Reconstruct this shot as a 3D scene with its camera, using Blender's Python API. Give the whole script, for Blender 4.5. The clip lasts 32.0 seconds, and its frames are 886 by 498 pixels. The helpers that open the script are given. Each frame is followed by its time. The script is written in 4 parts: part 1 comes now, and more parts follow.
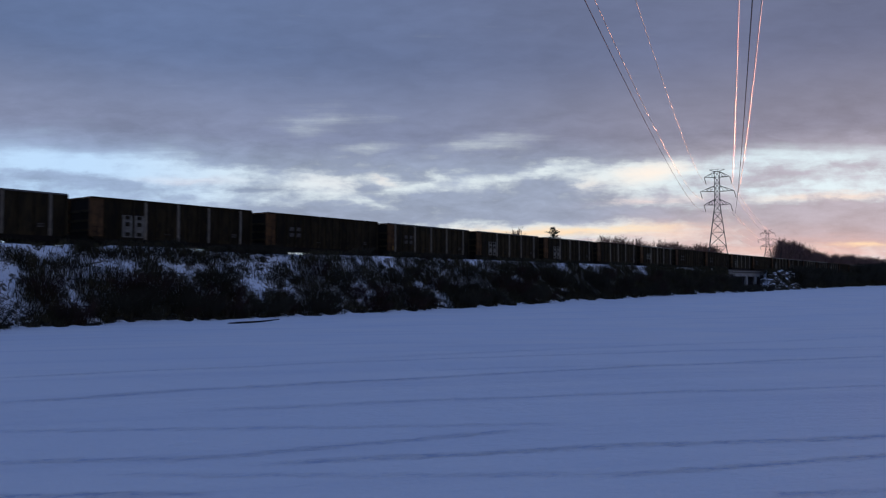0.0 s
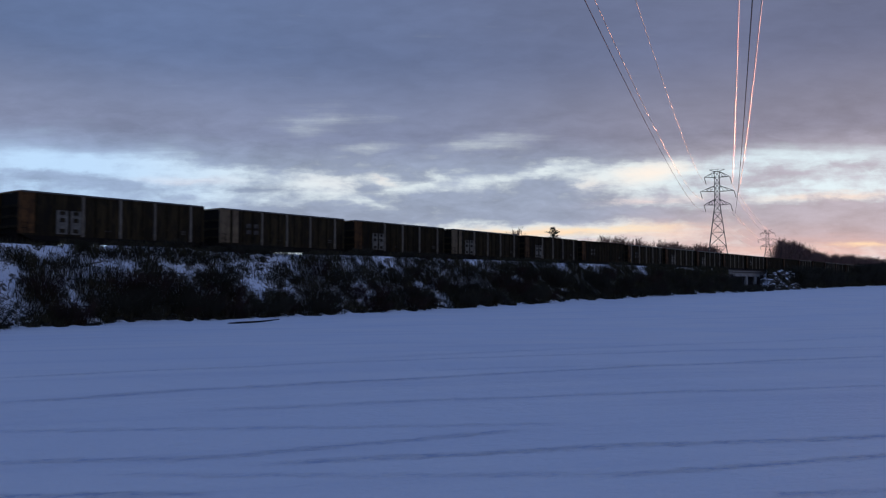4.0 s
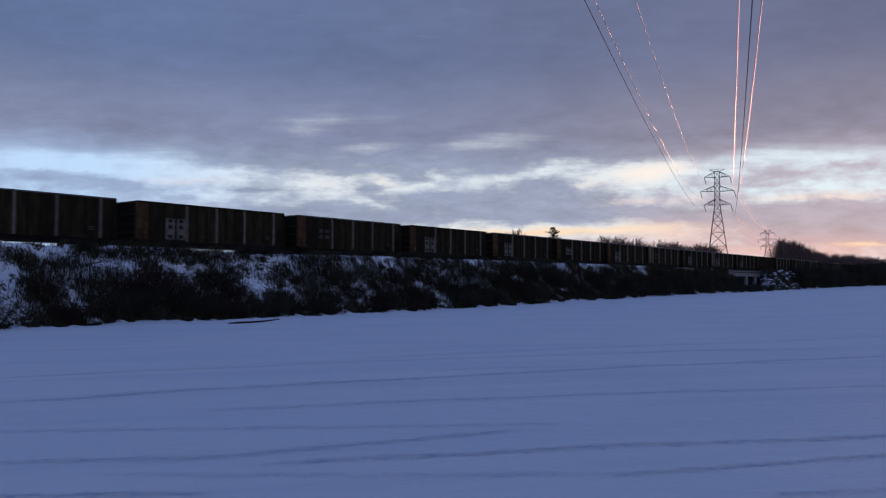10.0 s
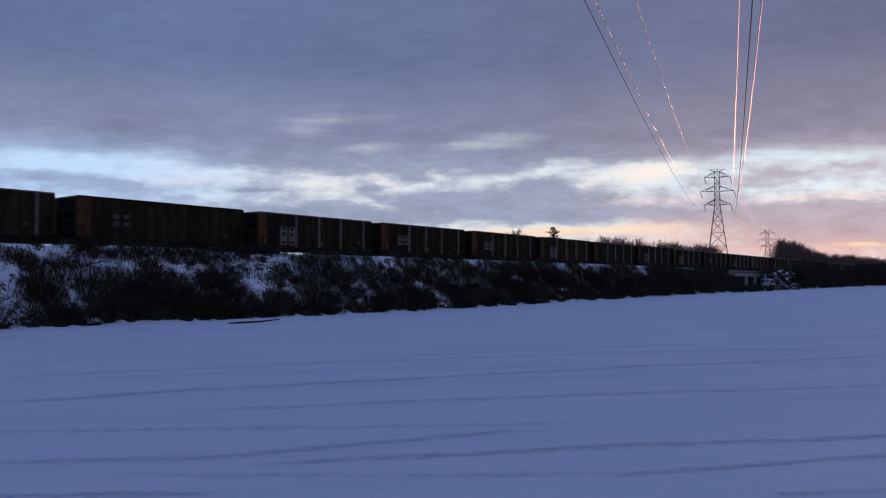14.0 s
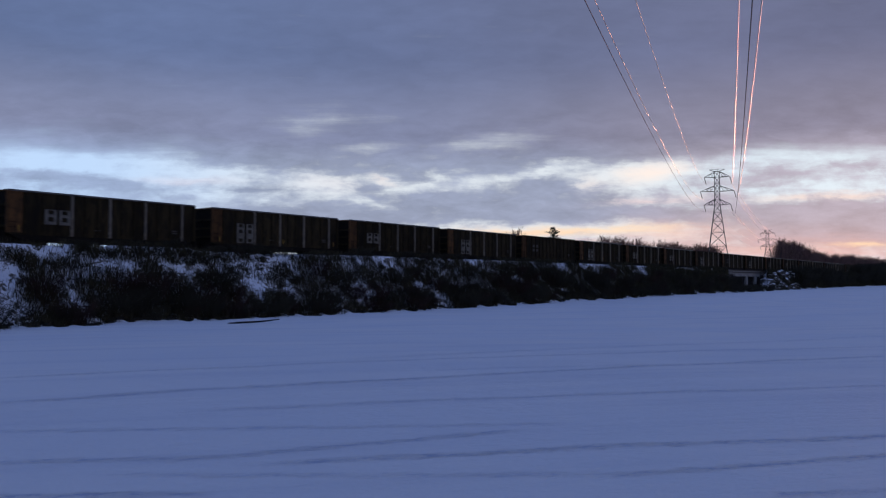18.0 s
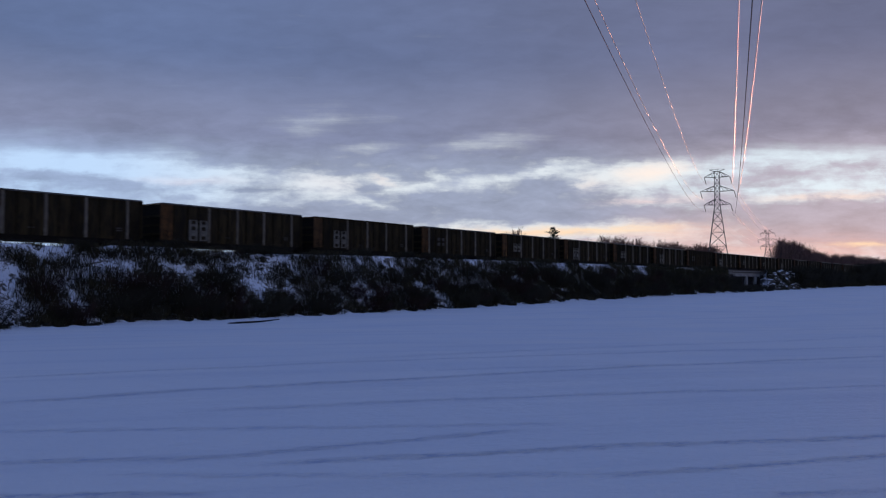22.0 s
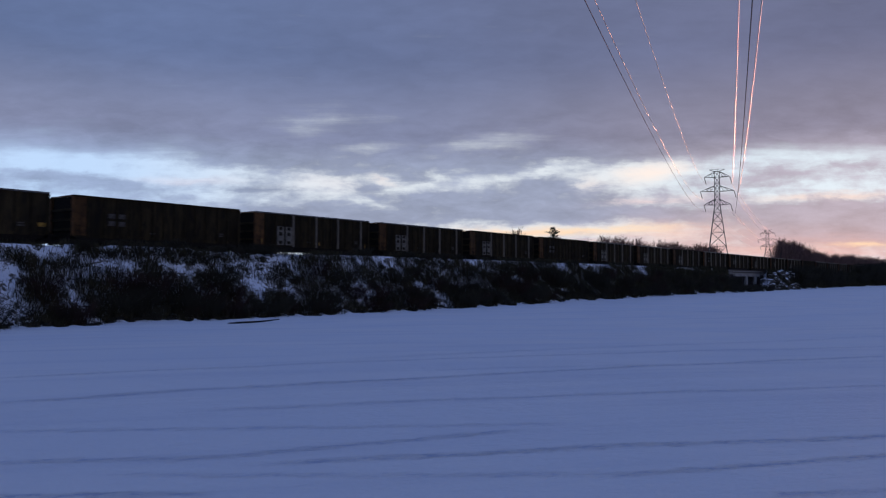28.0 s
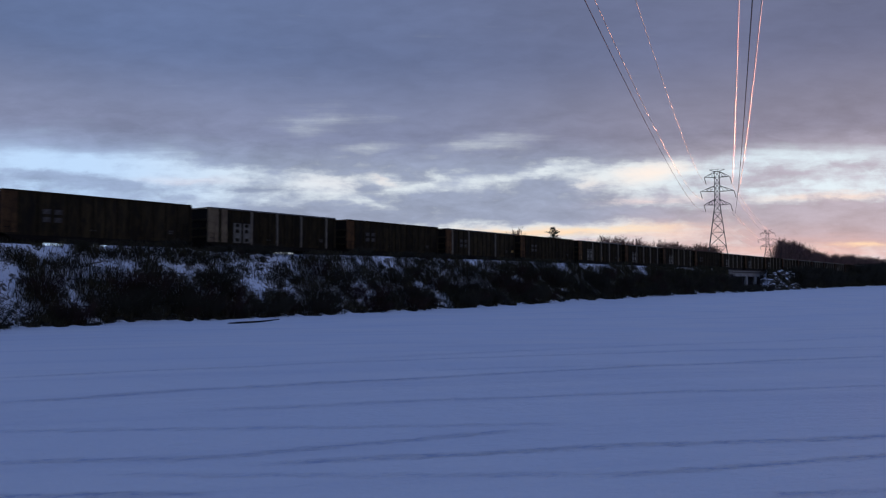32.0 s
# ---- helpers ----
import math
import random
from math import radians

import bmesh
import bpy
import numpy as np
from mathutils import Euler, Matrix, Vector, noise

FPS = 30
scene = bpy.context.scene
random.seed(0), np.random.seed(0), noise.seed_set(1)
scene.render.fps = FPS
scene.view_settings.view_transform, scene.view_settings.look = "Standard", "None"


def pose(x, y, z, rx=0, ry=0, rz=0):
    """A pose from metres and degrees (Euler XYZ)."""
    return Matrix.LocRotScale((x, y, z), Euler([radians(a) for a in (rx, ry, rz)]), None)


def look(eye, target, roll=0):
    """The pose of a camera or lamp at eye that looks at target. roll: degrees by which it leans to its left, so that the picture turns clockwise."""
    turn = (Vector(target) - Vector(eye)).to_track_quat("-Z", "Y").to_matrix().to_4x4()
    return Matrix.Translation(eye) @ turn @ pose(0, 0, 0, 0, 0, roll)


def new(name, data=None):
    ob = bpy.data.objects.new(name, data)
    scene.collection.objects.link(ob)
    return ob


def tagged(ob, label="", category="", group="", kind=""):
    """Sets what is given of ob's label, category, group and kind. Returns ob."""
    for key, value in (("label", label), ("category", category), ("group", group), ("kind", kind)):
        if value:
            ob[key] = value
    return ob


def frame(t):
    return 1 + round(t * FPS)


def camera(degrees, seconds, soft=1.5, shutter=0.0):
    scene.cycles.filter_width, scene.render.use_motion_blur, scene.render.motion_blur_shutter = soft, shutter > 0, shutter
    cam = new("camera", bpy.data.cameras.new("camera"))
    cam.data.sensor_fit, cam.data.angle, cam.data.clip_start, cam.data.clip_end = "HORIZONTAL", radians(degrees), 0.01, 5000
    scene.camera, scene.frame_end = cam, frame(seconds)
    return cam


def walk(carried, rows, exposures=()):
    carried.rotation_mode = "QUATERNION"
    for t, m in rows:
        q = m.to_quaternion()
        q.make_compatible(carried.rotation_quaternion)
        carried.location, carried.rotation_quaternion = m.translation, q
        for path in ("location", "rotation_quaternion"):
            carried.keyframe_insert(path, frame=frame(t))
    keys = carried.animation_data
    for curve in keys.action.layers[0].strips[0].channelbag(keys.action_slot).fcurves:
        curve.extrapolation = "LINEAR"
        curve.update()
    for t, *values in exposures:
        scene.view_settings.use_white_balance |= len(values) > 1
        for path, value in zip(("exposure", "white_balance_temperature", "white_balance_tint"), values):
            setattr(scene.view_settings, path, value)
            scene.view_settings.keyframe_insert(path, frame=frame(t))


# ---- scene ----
from math import atan, atan2, cos, exp, pi, sin, sqrt, tan

# The plan: x runs along the railway, away from the camera; y across it; z up.
EYE_Z = 2.6
HEADING = 37.287          # angle between the view and the railway, degrees
RAIL_Z = EYE_Z + 2.33     # top of the rails
NEAR_Y = 54.4             # near side of the wagons
TRACK_Y = NEAR_Y + 1.52
AHEAD = Vector((cos(radians(HEADING)), sin(radians(HEADING)), 0))
ASIDE = Vector((sin(radians(HEADING)), -cos(radians(HEADING)), 0))


def spot(right, depth, z=0.0):
    """A place from metres to the side of and ahead of the camera."""
    p = AHEAD * depth + ASIDE * right
    return Vector((p.x, p.y, z))


# ---- camera ----
cam = camera(58.5, 32.0, soft=1.25, shutter=0.4)
eye = Vector((0, 0, EYE_Z))
aim = eye + AHEAD * 100 + Vector((0, 0, 100 * tan(radians(2.413))))
# The clip's white balance drifts a little: seconds, stops, kelvin, tint.
walk(cam, [(0.0, look(eye, aim)), (32.0, look(eye, aim))],
     [(0.0, 0.02, 6500, 5.5), (6.0, 0.01, 6500, 5.5), (9.0, 0.0, 6500, 7.5), (12.5, 0.0, 6500, 10.0), (19.0, 0.0, 6500, 10.5), (22.0, 0.0, 6500, 9.5), (25.0, 0.0, 6500, 10.5), (28.5, 0.0, 6500, 10.5), (32.0, 0.0, 6500, 8.5)])


def lin(r, g, b):
    """Display colour 0-255 to linear."""
    return tuple((c / 255 / 12.92) if c < 10 else ((c / 255 + 0.055) / 1.055) ** 2.4 for c in (r, g, b)) + (1.0,)


# ---- world: cloudy winter dawn ----
SUN_AZ, SUN_EL = 30.0, 0.9     # degrees to the right of the view, above the horizon


class Nodes:
    """A short way to write node arithmetic."""

    def __init__(self, tree):
        self.tree = tree

    def add(self, kind):
        return self.tree.nodes.new(kind)

    def put(self, socket, v):
        if isinstance(v, bpy.types.NodeSocket):
            self.tree.links.new(v, socket)
        elif v is not None:
            socket.default_value = v

    def m(self, op, a, b=None, c=None, clamp=False):
        n = self.tree.nodes.new("ShaderNodeMath")
        n.operation, n.use_clamp = op, clamp
        for s, v in zip(n.inputs, (a, b, c)):
            self.put(s, v)
        return n.outputs[0]

    def v(self, op, a, b=None, c=None, out=0):
        n = self.tree.nodes.new("ShaderNodeVectorMath")
        n.operation = op
        for s, v in zip(n.inputs, (a, b, c)):
            self.put(s, v)
        return n.outputs["Value"] if out == "Value" else n.outputs[0]

    def mix(self, fac, a, b):
        n = self.tree.nodes.new("ShaderNodeMix")
        n.data_type = "RGBA"
        self.put(n.inputs[0], fac)
        self.put(n.inputs[6], a)
        self.put(n.inputs[7], b)
        return n.outputs[2]

    def step(self, x, lo, hi, a=0.0, b=1.0):
        n = self.tree.nodes.new("ShaderNodeMapRange")
        n.interpolation_type = "SMOOTHSTEP"
        for s, v in zip(n.inputs, (x, lo, hi, a, b)):
            self.put(s, v)
        return n.outputs[0]

    def noise(self, vec, scale, detail=4.0, rough=0.55, distort=0.0, colour=False):
        n = self.tree.nodes.new("ShaderNodeTexNoise")
        self.put(n.inputs["Vector"], vec)
        n.inputs["Scale"].default_value = scale
        n.inputs["Detail"].default_value = detail
        n.inputs["Roughness"].default_value = rough
        n.inputs["Distortion"].default_value = distort
        return n.outputs["Color" if colour else "Fac"]

    def xyz(self, x, y, z=0.0):
        n = self.tree.nodes.new("ShaderNodeCombineXYZ")
        for s, v in zip(n.inputs, (x, y, z)):
            self.put(s, v)
        return n.outputs[0]


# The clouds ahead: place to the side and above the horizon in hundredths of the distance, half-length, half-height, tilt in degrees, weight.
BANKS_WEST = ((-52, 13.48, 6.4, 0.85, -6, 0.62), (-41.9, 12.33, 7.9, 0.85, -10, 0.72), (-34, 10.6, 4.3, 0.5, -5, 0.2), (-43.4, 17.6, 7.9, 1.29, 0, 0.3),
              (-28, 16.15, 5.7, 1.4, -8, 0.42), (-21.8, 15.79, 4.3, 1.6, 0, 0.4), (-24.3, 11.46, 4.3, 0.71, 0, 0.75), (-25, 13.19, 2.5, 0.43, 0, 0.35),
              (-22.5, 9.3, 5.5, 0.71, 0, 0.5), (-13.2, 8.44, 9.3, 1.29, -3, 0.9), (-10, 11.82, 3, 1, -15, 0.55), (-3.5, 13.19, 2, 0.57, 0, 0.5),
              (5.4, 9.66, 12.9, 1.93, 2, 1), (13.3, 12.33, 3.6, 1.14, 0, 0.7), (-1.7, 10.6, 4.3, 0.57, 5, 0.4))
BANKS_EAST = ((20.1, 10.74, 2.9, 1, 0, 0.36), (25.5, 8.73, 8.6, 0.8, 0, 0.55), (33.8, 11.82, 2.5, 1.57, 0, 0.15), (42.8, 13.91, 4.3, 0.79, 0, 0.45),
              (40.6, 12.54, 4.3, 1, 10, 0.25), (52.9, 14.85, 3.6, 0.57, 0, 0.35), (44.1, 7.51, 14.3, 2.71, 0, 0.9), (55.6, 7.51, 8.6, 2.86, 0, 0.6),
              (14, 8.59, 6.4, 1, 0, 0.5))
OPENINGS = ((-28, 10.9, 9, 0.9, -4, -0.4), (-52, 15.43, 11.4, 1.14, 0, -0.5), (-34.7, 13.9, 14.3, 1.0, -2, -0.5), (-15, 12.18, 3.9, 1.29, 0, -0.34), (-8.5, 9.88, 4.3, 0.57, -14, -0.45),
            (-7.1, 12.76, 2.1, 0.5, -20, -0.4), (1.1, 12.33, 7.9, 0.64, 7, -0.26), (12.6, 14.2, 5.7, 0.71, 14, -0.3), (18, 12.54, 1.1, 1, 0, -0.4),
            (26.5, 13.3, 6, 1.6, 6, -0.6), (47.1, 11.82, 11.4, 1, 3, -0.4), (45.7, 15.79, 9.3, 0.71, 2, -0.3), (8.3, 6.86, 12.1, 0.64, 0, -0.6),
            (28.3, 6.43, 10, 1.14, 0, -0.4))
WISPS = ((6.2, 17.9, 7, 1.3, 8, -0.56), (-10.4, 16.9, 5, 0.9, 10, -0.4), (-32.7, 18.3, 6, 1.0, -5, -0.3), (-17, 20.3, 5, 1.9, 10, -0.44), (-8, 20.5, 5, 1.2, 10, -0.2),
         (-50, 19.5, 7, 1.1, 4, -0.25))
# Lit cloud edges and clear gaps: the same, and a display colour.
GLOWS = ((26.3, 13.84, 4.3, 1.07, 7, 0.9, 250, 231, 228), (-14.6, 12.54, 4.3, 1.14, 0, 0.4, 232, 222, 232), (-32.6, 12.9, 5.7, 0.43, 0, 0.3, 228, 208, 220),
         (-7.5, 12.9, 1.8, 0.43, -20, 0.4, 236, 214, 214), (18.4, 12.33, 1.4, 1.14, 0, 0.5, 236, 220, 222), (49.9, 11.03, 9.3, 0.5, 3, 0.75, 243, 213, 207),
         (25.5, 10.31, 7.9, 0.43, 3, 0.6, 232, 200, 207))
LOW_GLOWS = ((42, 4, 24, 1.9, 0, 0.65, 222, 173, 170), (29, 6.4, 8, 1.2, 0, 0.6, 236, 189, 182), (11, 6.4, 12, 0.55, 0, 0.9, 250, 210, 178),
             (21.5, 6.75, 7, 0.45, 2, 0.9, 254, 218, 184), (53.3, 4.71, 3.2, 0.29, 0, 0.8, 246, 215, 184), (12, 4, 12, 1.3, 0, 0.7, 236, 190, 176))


def make_world():
    world = bpy.data.worlds.new("dawn_sky")
    scene.world = world
    world.use_nodes = True
    t = world.node_tree
    t.nodes.clear()
    n = Nodes(t)
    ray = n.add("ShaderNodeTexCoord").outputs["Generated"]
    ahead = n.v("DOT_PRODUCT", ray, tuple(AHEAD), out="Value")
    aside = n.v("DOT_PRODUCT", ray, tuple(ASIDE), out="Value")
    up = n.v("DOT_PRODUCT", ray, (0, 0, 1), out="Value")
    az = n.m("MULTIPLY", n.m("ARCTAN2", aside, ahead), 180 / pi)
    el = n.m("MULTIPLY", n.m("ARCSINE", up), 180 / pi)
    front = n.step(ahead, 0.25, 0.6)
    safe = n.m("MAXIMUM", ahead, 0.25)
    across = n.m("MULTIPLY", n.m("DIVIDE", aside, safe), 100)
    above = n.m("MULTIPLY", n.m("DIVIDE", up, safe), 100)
    # Drifting shapes: bend the coordinates, coarse and fine.
    flat = n.xyz(n.m("MULTIPLY", across, 0.085), n.m("MULTIPLY", above, 0.26))
    warp = n.v("SUBTRACT", n.noise(flat, 1.7, 6.0, 0.62, colour=True), (0.5, 0.5, 0.5))
    place = n.v("MULTIPLY_ADD", warp, (8.0, 2.2, 0.0), n.xyz(across, above))
    puffs = n.noise(n.v("MULTIPLY_ADD", warp, (0.35, 0.35, 0.0), flat), 2.4, 8.0, 0.60, 0.1)
    streak = n.noise(n.xyz(n.m("MULTIPLY", across, 0.05), n.m("MULTIPLY", above, 0.75)), 1.5, 6.0, 0.62, 0.2)
    broad = n.noise(n.xyz(n.m("MULTIPLY", az, 0.05), n.m("MULTIPLY", el, 0.12)), 1.7, 3.0, 0.5)

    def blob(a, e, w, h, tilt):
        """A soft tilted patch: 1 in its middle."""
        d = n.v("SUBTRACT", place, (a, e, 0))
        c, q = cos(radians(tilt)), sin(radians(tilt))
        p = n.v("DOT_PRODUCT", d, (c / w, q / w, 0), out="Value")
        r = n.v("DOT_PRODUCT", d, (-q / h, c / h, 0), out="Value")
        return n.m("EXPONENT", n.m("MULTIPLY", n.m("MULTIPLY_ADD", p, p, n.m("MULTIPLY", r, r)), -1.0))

    # The cloud deck, whose lower edge runs unevenly across the view.
    edge = n.m("ADD", n.step(across, -38, -16, 17.4, 13.6), n.m("ADD", n.step(across, 7, 15, 0.0, 1.8), n.step(across, 32, 41, 0.0, 1.8)))
    gap = n.m("SUBTRACT", n.m("MULTIPLY_ADD", n.v("DOT_PRODUCT", warp, (0, 1, 0), out="Value"), 1.6, above), edge)
    dens = n.step(gap, n.step(across, -30, 5, -1.4, -0.9), n.step(across, -30, 5, 2.0, 1.3), 0.45, 1.12)
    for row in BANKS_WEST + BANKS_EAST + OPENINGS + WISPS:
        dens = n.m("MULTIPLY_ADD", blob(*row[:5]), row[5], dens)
    dens = n.m("ADD", dens, n.m("MULTIPLY", n.m("SUBTRACT", puffs, 0.5), n.step(above, 14.8, 17.5, 1.8, 0.5)))
    dens = n.m("ADD", dens, n.m("MULTIPLY", n.m("SUBTRACT", streak, 0.5), 0.6))
    lumps = n.noise(n.xyz(n.m("MULTIPLY", across, 0.34), n.m("MULTIPLY", above, 0.62)), 1.0, 6.0, 0.6, 0.3)
    dens = n.m("ADD", dens, n.m("MULTIPLY", n.m("SUBTRACT", lumps, 0.5), n.step(above, 14, 18, 1.0, 0.2)))
    cover = n.step(dens, -0.12, 1.05, 0.05, 1.0)
    cover = n.mix(front, (1, 1, 1, 1), cover)
    # Clouds: blue-grey, mauve towards the dawn, darker overhead.
    high = n.mix(n.step(az, -25, 25), lin(95, 109, 152), lin(102, 107, 142))
    high = n.mix(n.step(el, 10.5, 16.5, 1.0, 0.0), high, n.mix(n.step(az, -5, 18), lin(124, 129, 164), lin(127, 125, 152)))
    down = n.mix(n.step(az, -26, -8), lin(149, 164, 202), lin(145, 152, 182))
    down = n.mix(n.step(az, 8, 20), down, lin(166, 160, 182))
    cloud = n.mix(n.step(el, 7.6, 10.6), down, high)
    cloud = n.mix(n.step(el, 18, 60), cloud, lin(87, 107, 164))
    relief = n.m("MULTIPLY", n.m("SUBTRACT", puffs, 0.5), n.step(el, 9.0, 13.0, 0.75, 0.28))
    shade = n.m("ADD", 0.80, n.m("ADD", n.m("MULTIPLY", broad, 0.42), relief))
    cloud = n.v("MULTIPLY", cloud, n.xyz(shade, shade, shade))
    # Clear sky in the gaps.
    clear = n.mix(n.step(az, -26, -6), lin(190, 213, 252), lin(224, 228, 241))
    clear = n.mix(n.step(az, 12, 20), clear, lin(218, 231, 248))
    sky = n.mix(cover, clear, cloud)
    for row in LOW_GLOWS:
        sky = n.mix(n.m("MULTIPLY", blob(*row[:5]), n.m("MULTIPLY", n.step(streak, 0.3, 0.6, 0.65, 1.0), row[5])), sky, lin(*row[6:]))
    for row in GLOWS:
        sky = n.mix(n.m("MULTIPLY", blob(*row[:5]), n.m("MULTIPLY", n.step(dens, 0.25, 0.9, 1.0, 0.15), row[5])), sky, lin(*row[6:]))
    nish = n.add("ShaderNodeTexSky")
    nish.sky_type, nish.sun_disc = "NISHITA", False
    nish.sun_elevation, nish.sun_rotation = radians(SUN_EL), radians(90 - HEADING + SUN_AZ)
    air = n.v("SCALE", nish.outputs[0])
    air.node.inputs["Scale"].default_value = 0.008
    total = n.v("MULTIPLY_ADD", sky, n.mix(front, (1.01, 1.078, 1.04, 1), (1.035, 1.085, 1.025, 1)), air)
    bg = n.add("ShaderNodeBackground")
    n.put(bg.inputs[0], total)
    bg.inputs[1].default_value = 1.0
    out = n.add("ShaderNodeOutputWorld")
    t.links.new(bg.outputs[0], out.inputs[0])


make_world()
sun_data = bpy.data.lights.new("sun", "SUN")
sun_data.energy, sun_data.angle, sun_data.color = 2.5, radians(1.5), (1.0, 0.43, 0.30)
sun = new("sun", sun_data)
to_sun = AHEAD * cos(radians(SUN_AZ)) + ASIDE * sin(radians(SUN_AZ)) + Vector((0, 0, tan(radians(SUN_EL))))
sun.matrix_world = look(to_sun * 50, (0, 0, 0))


# ---- materials ----
def surface(name, c1, c2, scale=3.0, rough=0.8, metal=0.0, bump=0.15, fine=40.0, dirt_or_shade=None, dirt_amount=0.5, vary=0.25, stretch=(1, 1, 1), where="Object", spec=0.2):
    """A worn surface: two colours in patches, fine grain, an optional layer of dirt, and a slight change from piece to piece."""
    mat = bpy.data.materials.new(name)
    mat.use_nodes = True
    t = mat.node_tree
    n = Nodes(t)
    bsdf = t.nodes["Principled BSDF"]
    co = n.add("ShaderNodeTexCoord").outputs[where]
    if where == "Object" and stretch != (1, 1, 1):
        co = n.v("MULTIPLY", co, stretch)
    patches = n.noise(co, scale, 5.0, 0.6, 0.3)
    grain = n.noise(co, fine, 3.0, 0.6)
    col = n.mix(n.step(patches, 0.35, 0.65), (*c1, 1), (*c2, 1))
    if dirt_or_shade:
        d = n.noise(co, scale * 2.7, 6.0, 0.65, 0.6)
        col = n.mix(n.m("MULTIPLY", n.step(d, 0.42, 0.62), dirt_amount), col, (*dirt_or_shade, 1))
    rnd = n.add("ShaderNodeObjectInfo").outputs["Random"]
    k = n.m("ADD", n.m("MULTIPLY", rnd, vary), n.m("MULTIPLY_ADD", grain, 0.4, 0.8 - vary / 2))
    col = n.v("MULTIPLY", col, n.xyz(k, k, k))
    n.put(bsdf.inputs["Base Color"], col)
    bsdf.inputs["Specular IOR Level"].default_value = spec
    n.put(bsdf.inputs["Roughness"], n.m("MULTIPLY_ADD", patches, 0.2, rough - 0.1, clamp=True))
    bsdf.inputs["Metallic"].default_value = metal
    if bump:
        b = n.add("ShaderNodeBump")
        b.inputs["Strength"].default_value = bump
        b.inputs["Distance"].default_value = 0.02
        n.put(b.inputs["Height"], n.m("ADD", patches, n.m("MULTIPLY", grain, 0.4)))
        t.links.new(b.outputs[0], bsdf.inputs["Normal"])
    return mat


# Old ruts across the field: from x, y to x, y, half-width, strength.
RUTS = ((16.26, 13.99, 43.08, 6.15, 0.7, 0.5), (7.88, 16.77, 32.48, 4.65, 0.35, 0.8), (5.97, 12.69, 26.01, 3.73, 0.35, 1), (7.37, 9.35, 16.85, 2.43, 0.3, 0.7),
        (4.48, 10.21, 8.57, 5.48, 0.25, 0.6), (3.64, 8.3, 4.91, 7.03, 0.2, 0.8), (4.74, 7.08, 7.9, 5.37, 0.2, 0.9), (5.55, 5.97, 10.74, 1.56, 0.22, 1),
        (6.94, 3.19, 9.56, 1.39, 0.18, 1), (4.2, 6.81, 6.62, 3.61, 0.2, 0.5), (3.09, 7.02, 4.07, 5.82, 0.16, 1), (13.92, 10.6, 23.68, 3.4, 0.3, 0.4),
        (7.15, 1.85, 7.91, 1.16, 0.15, 0.8))


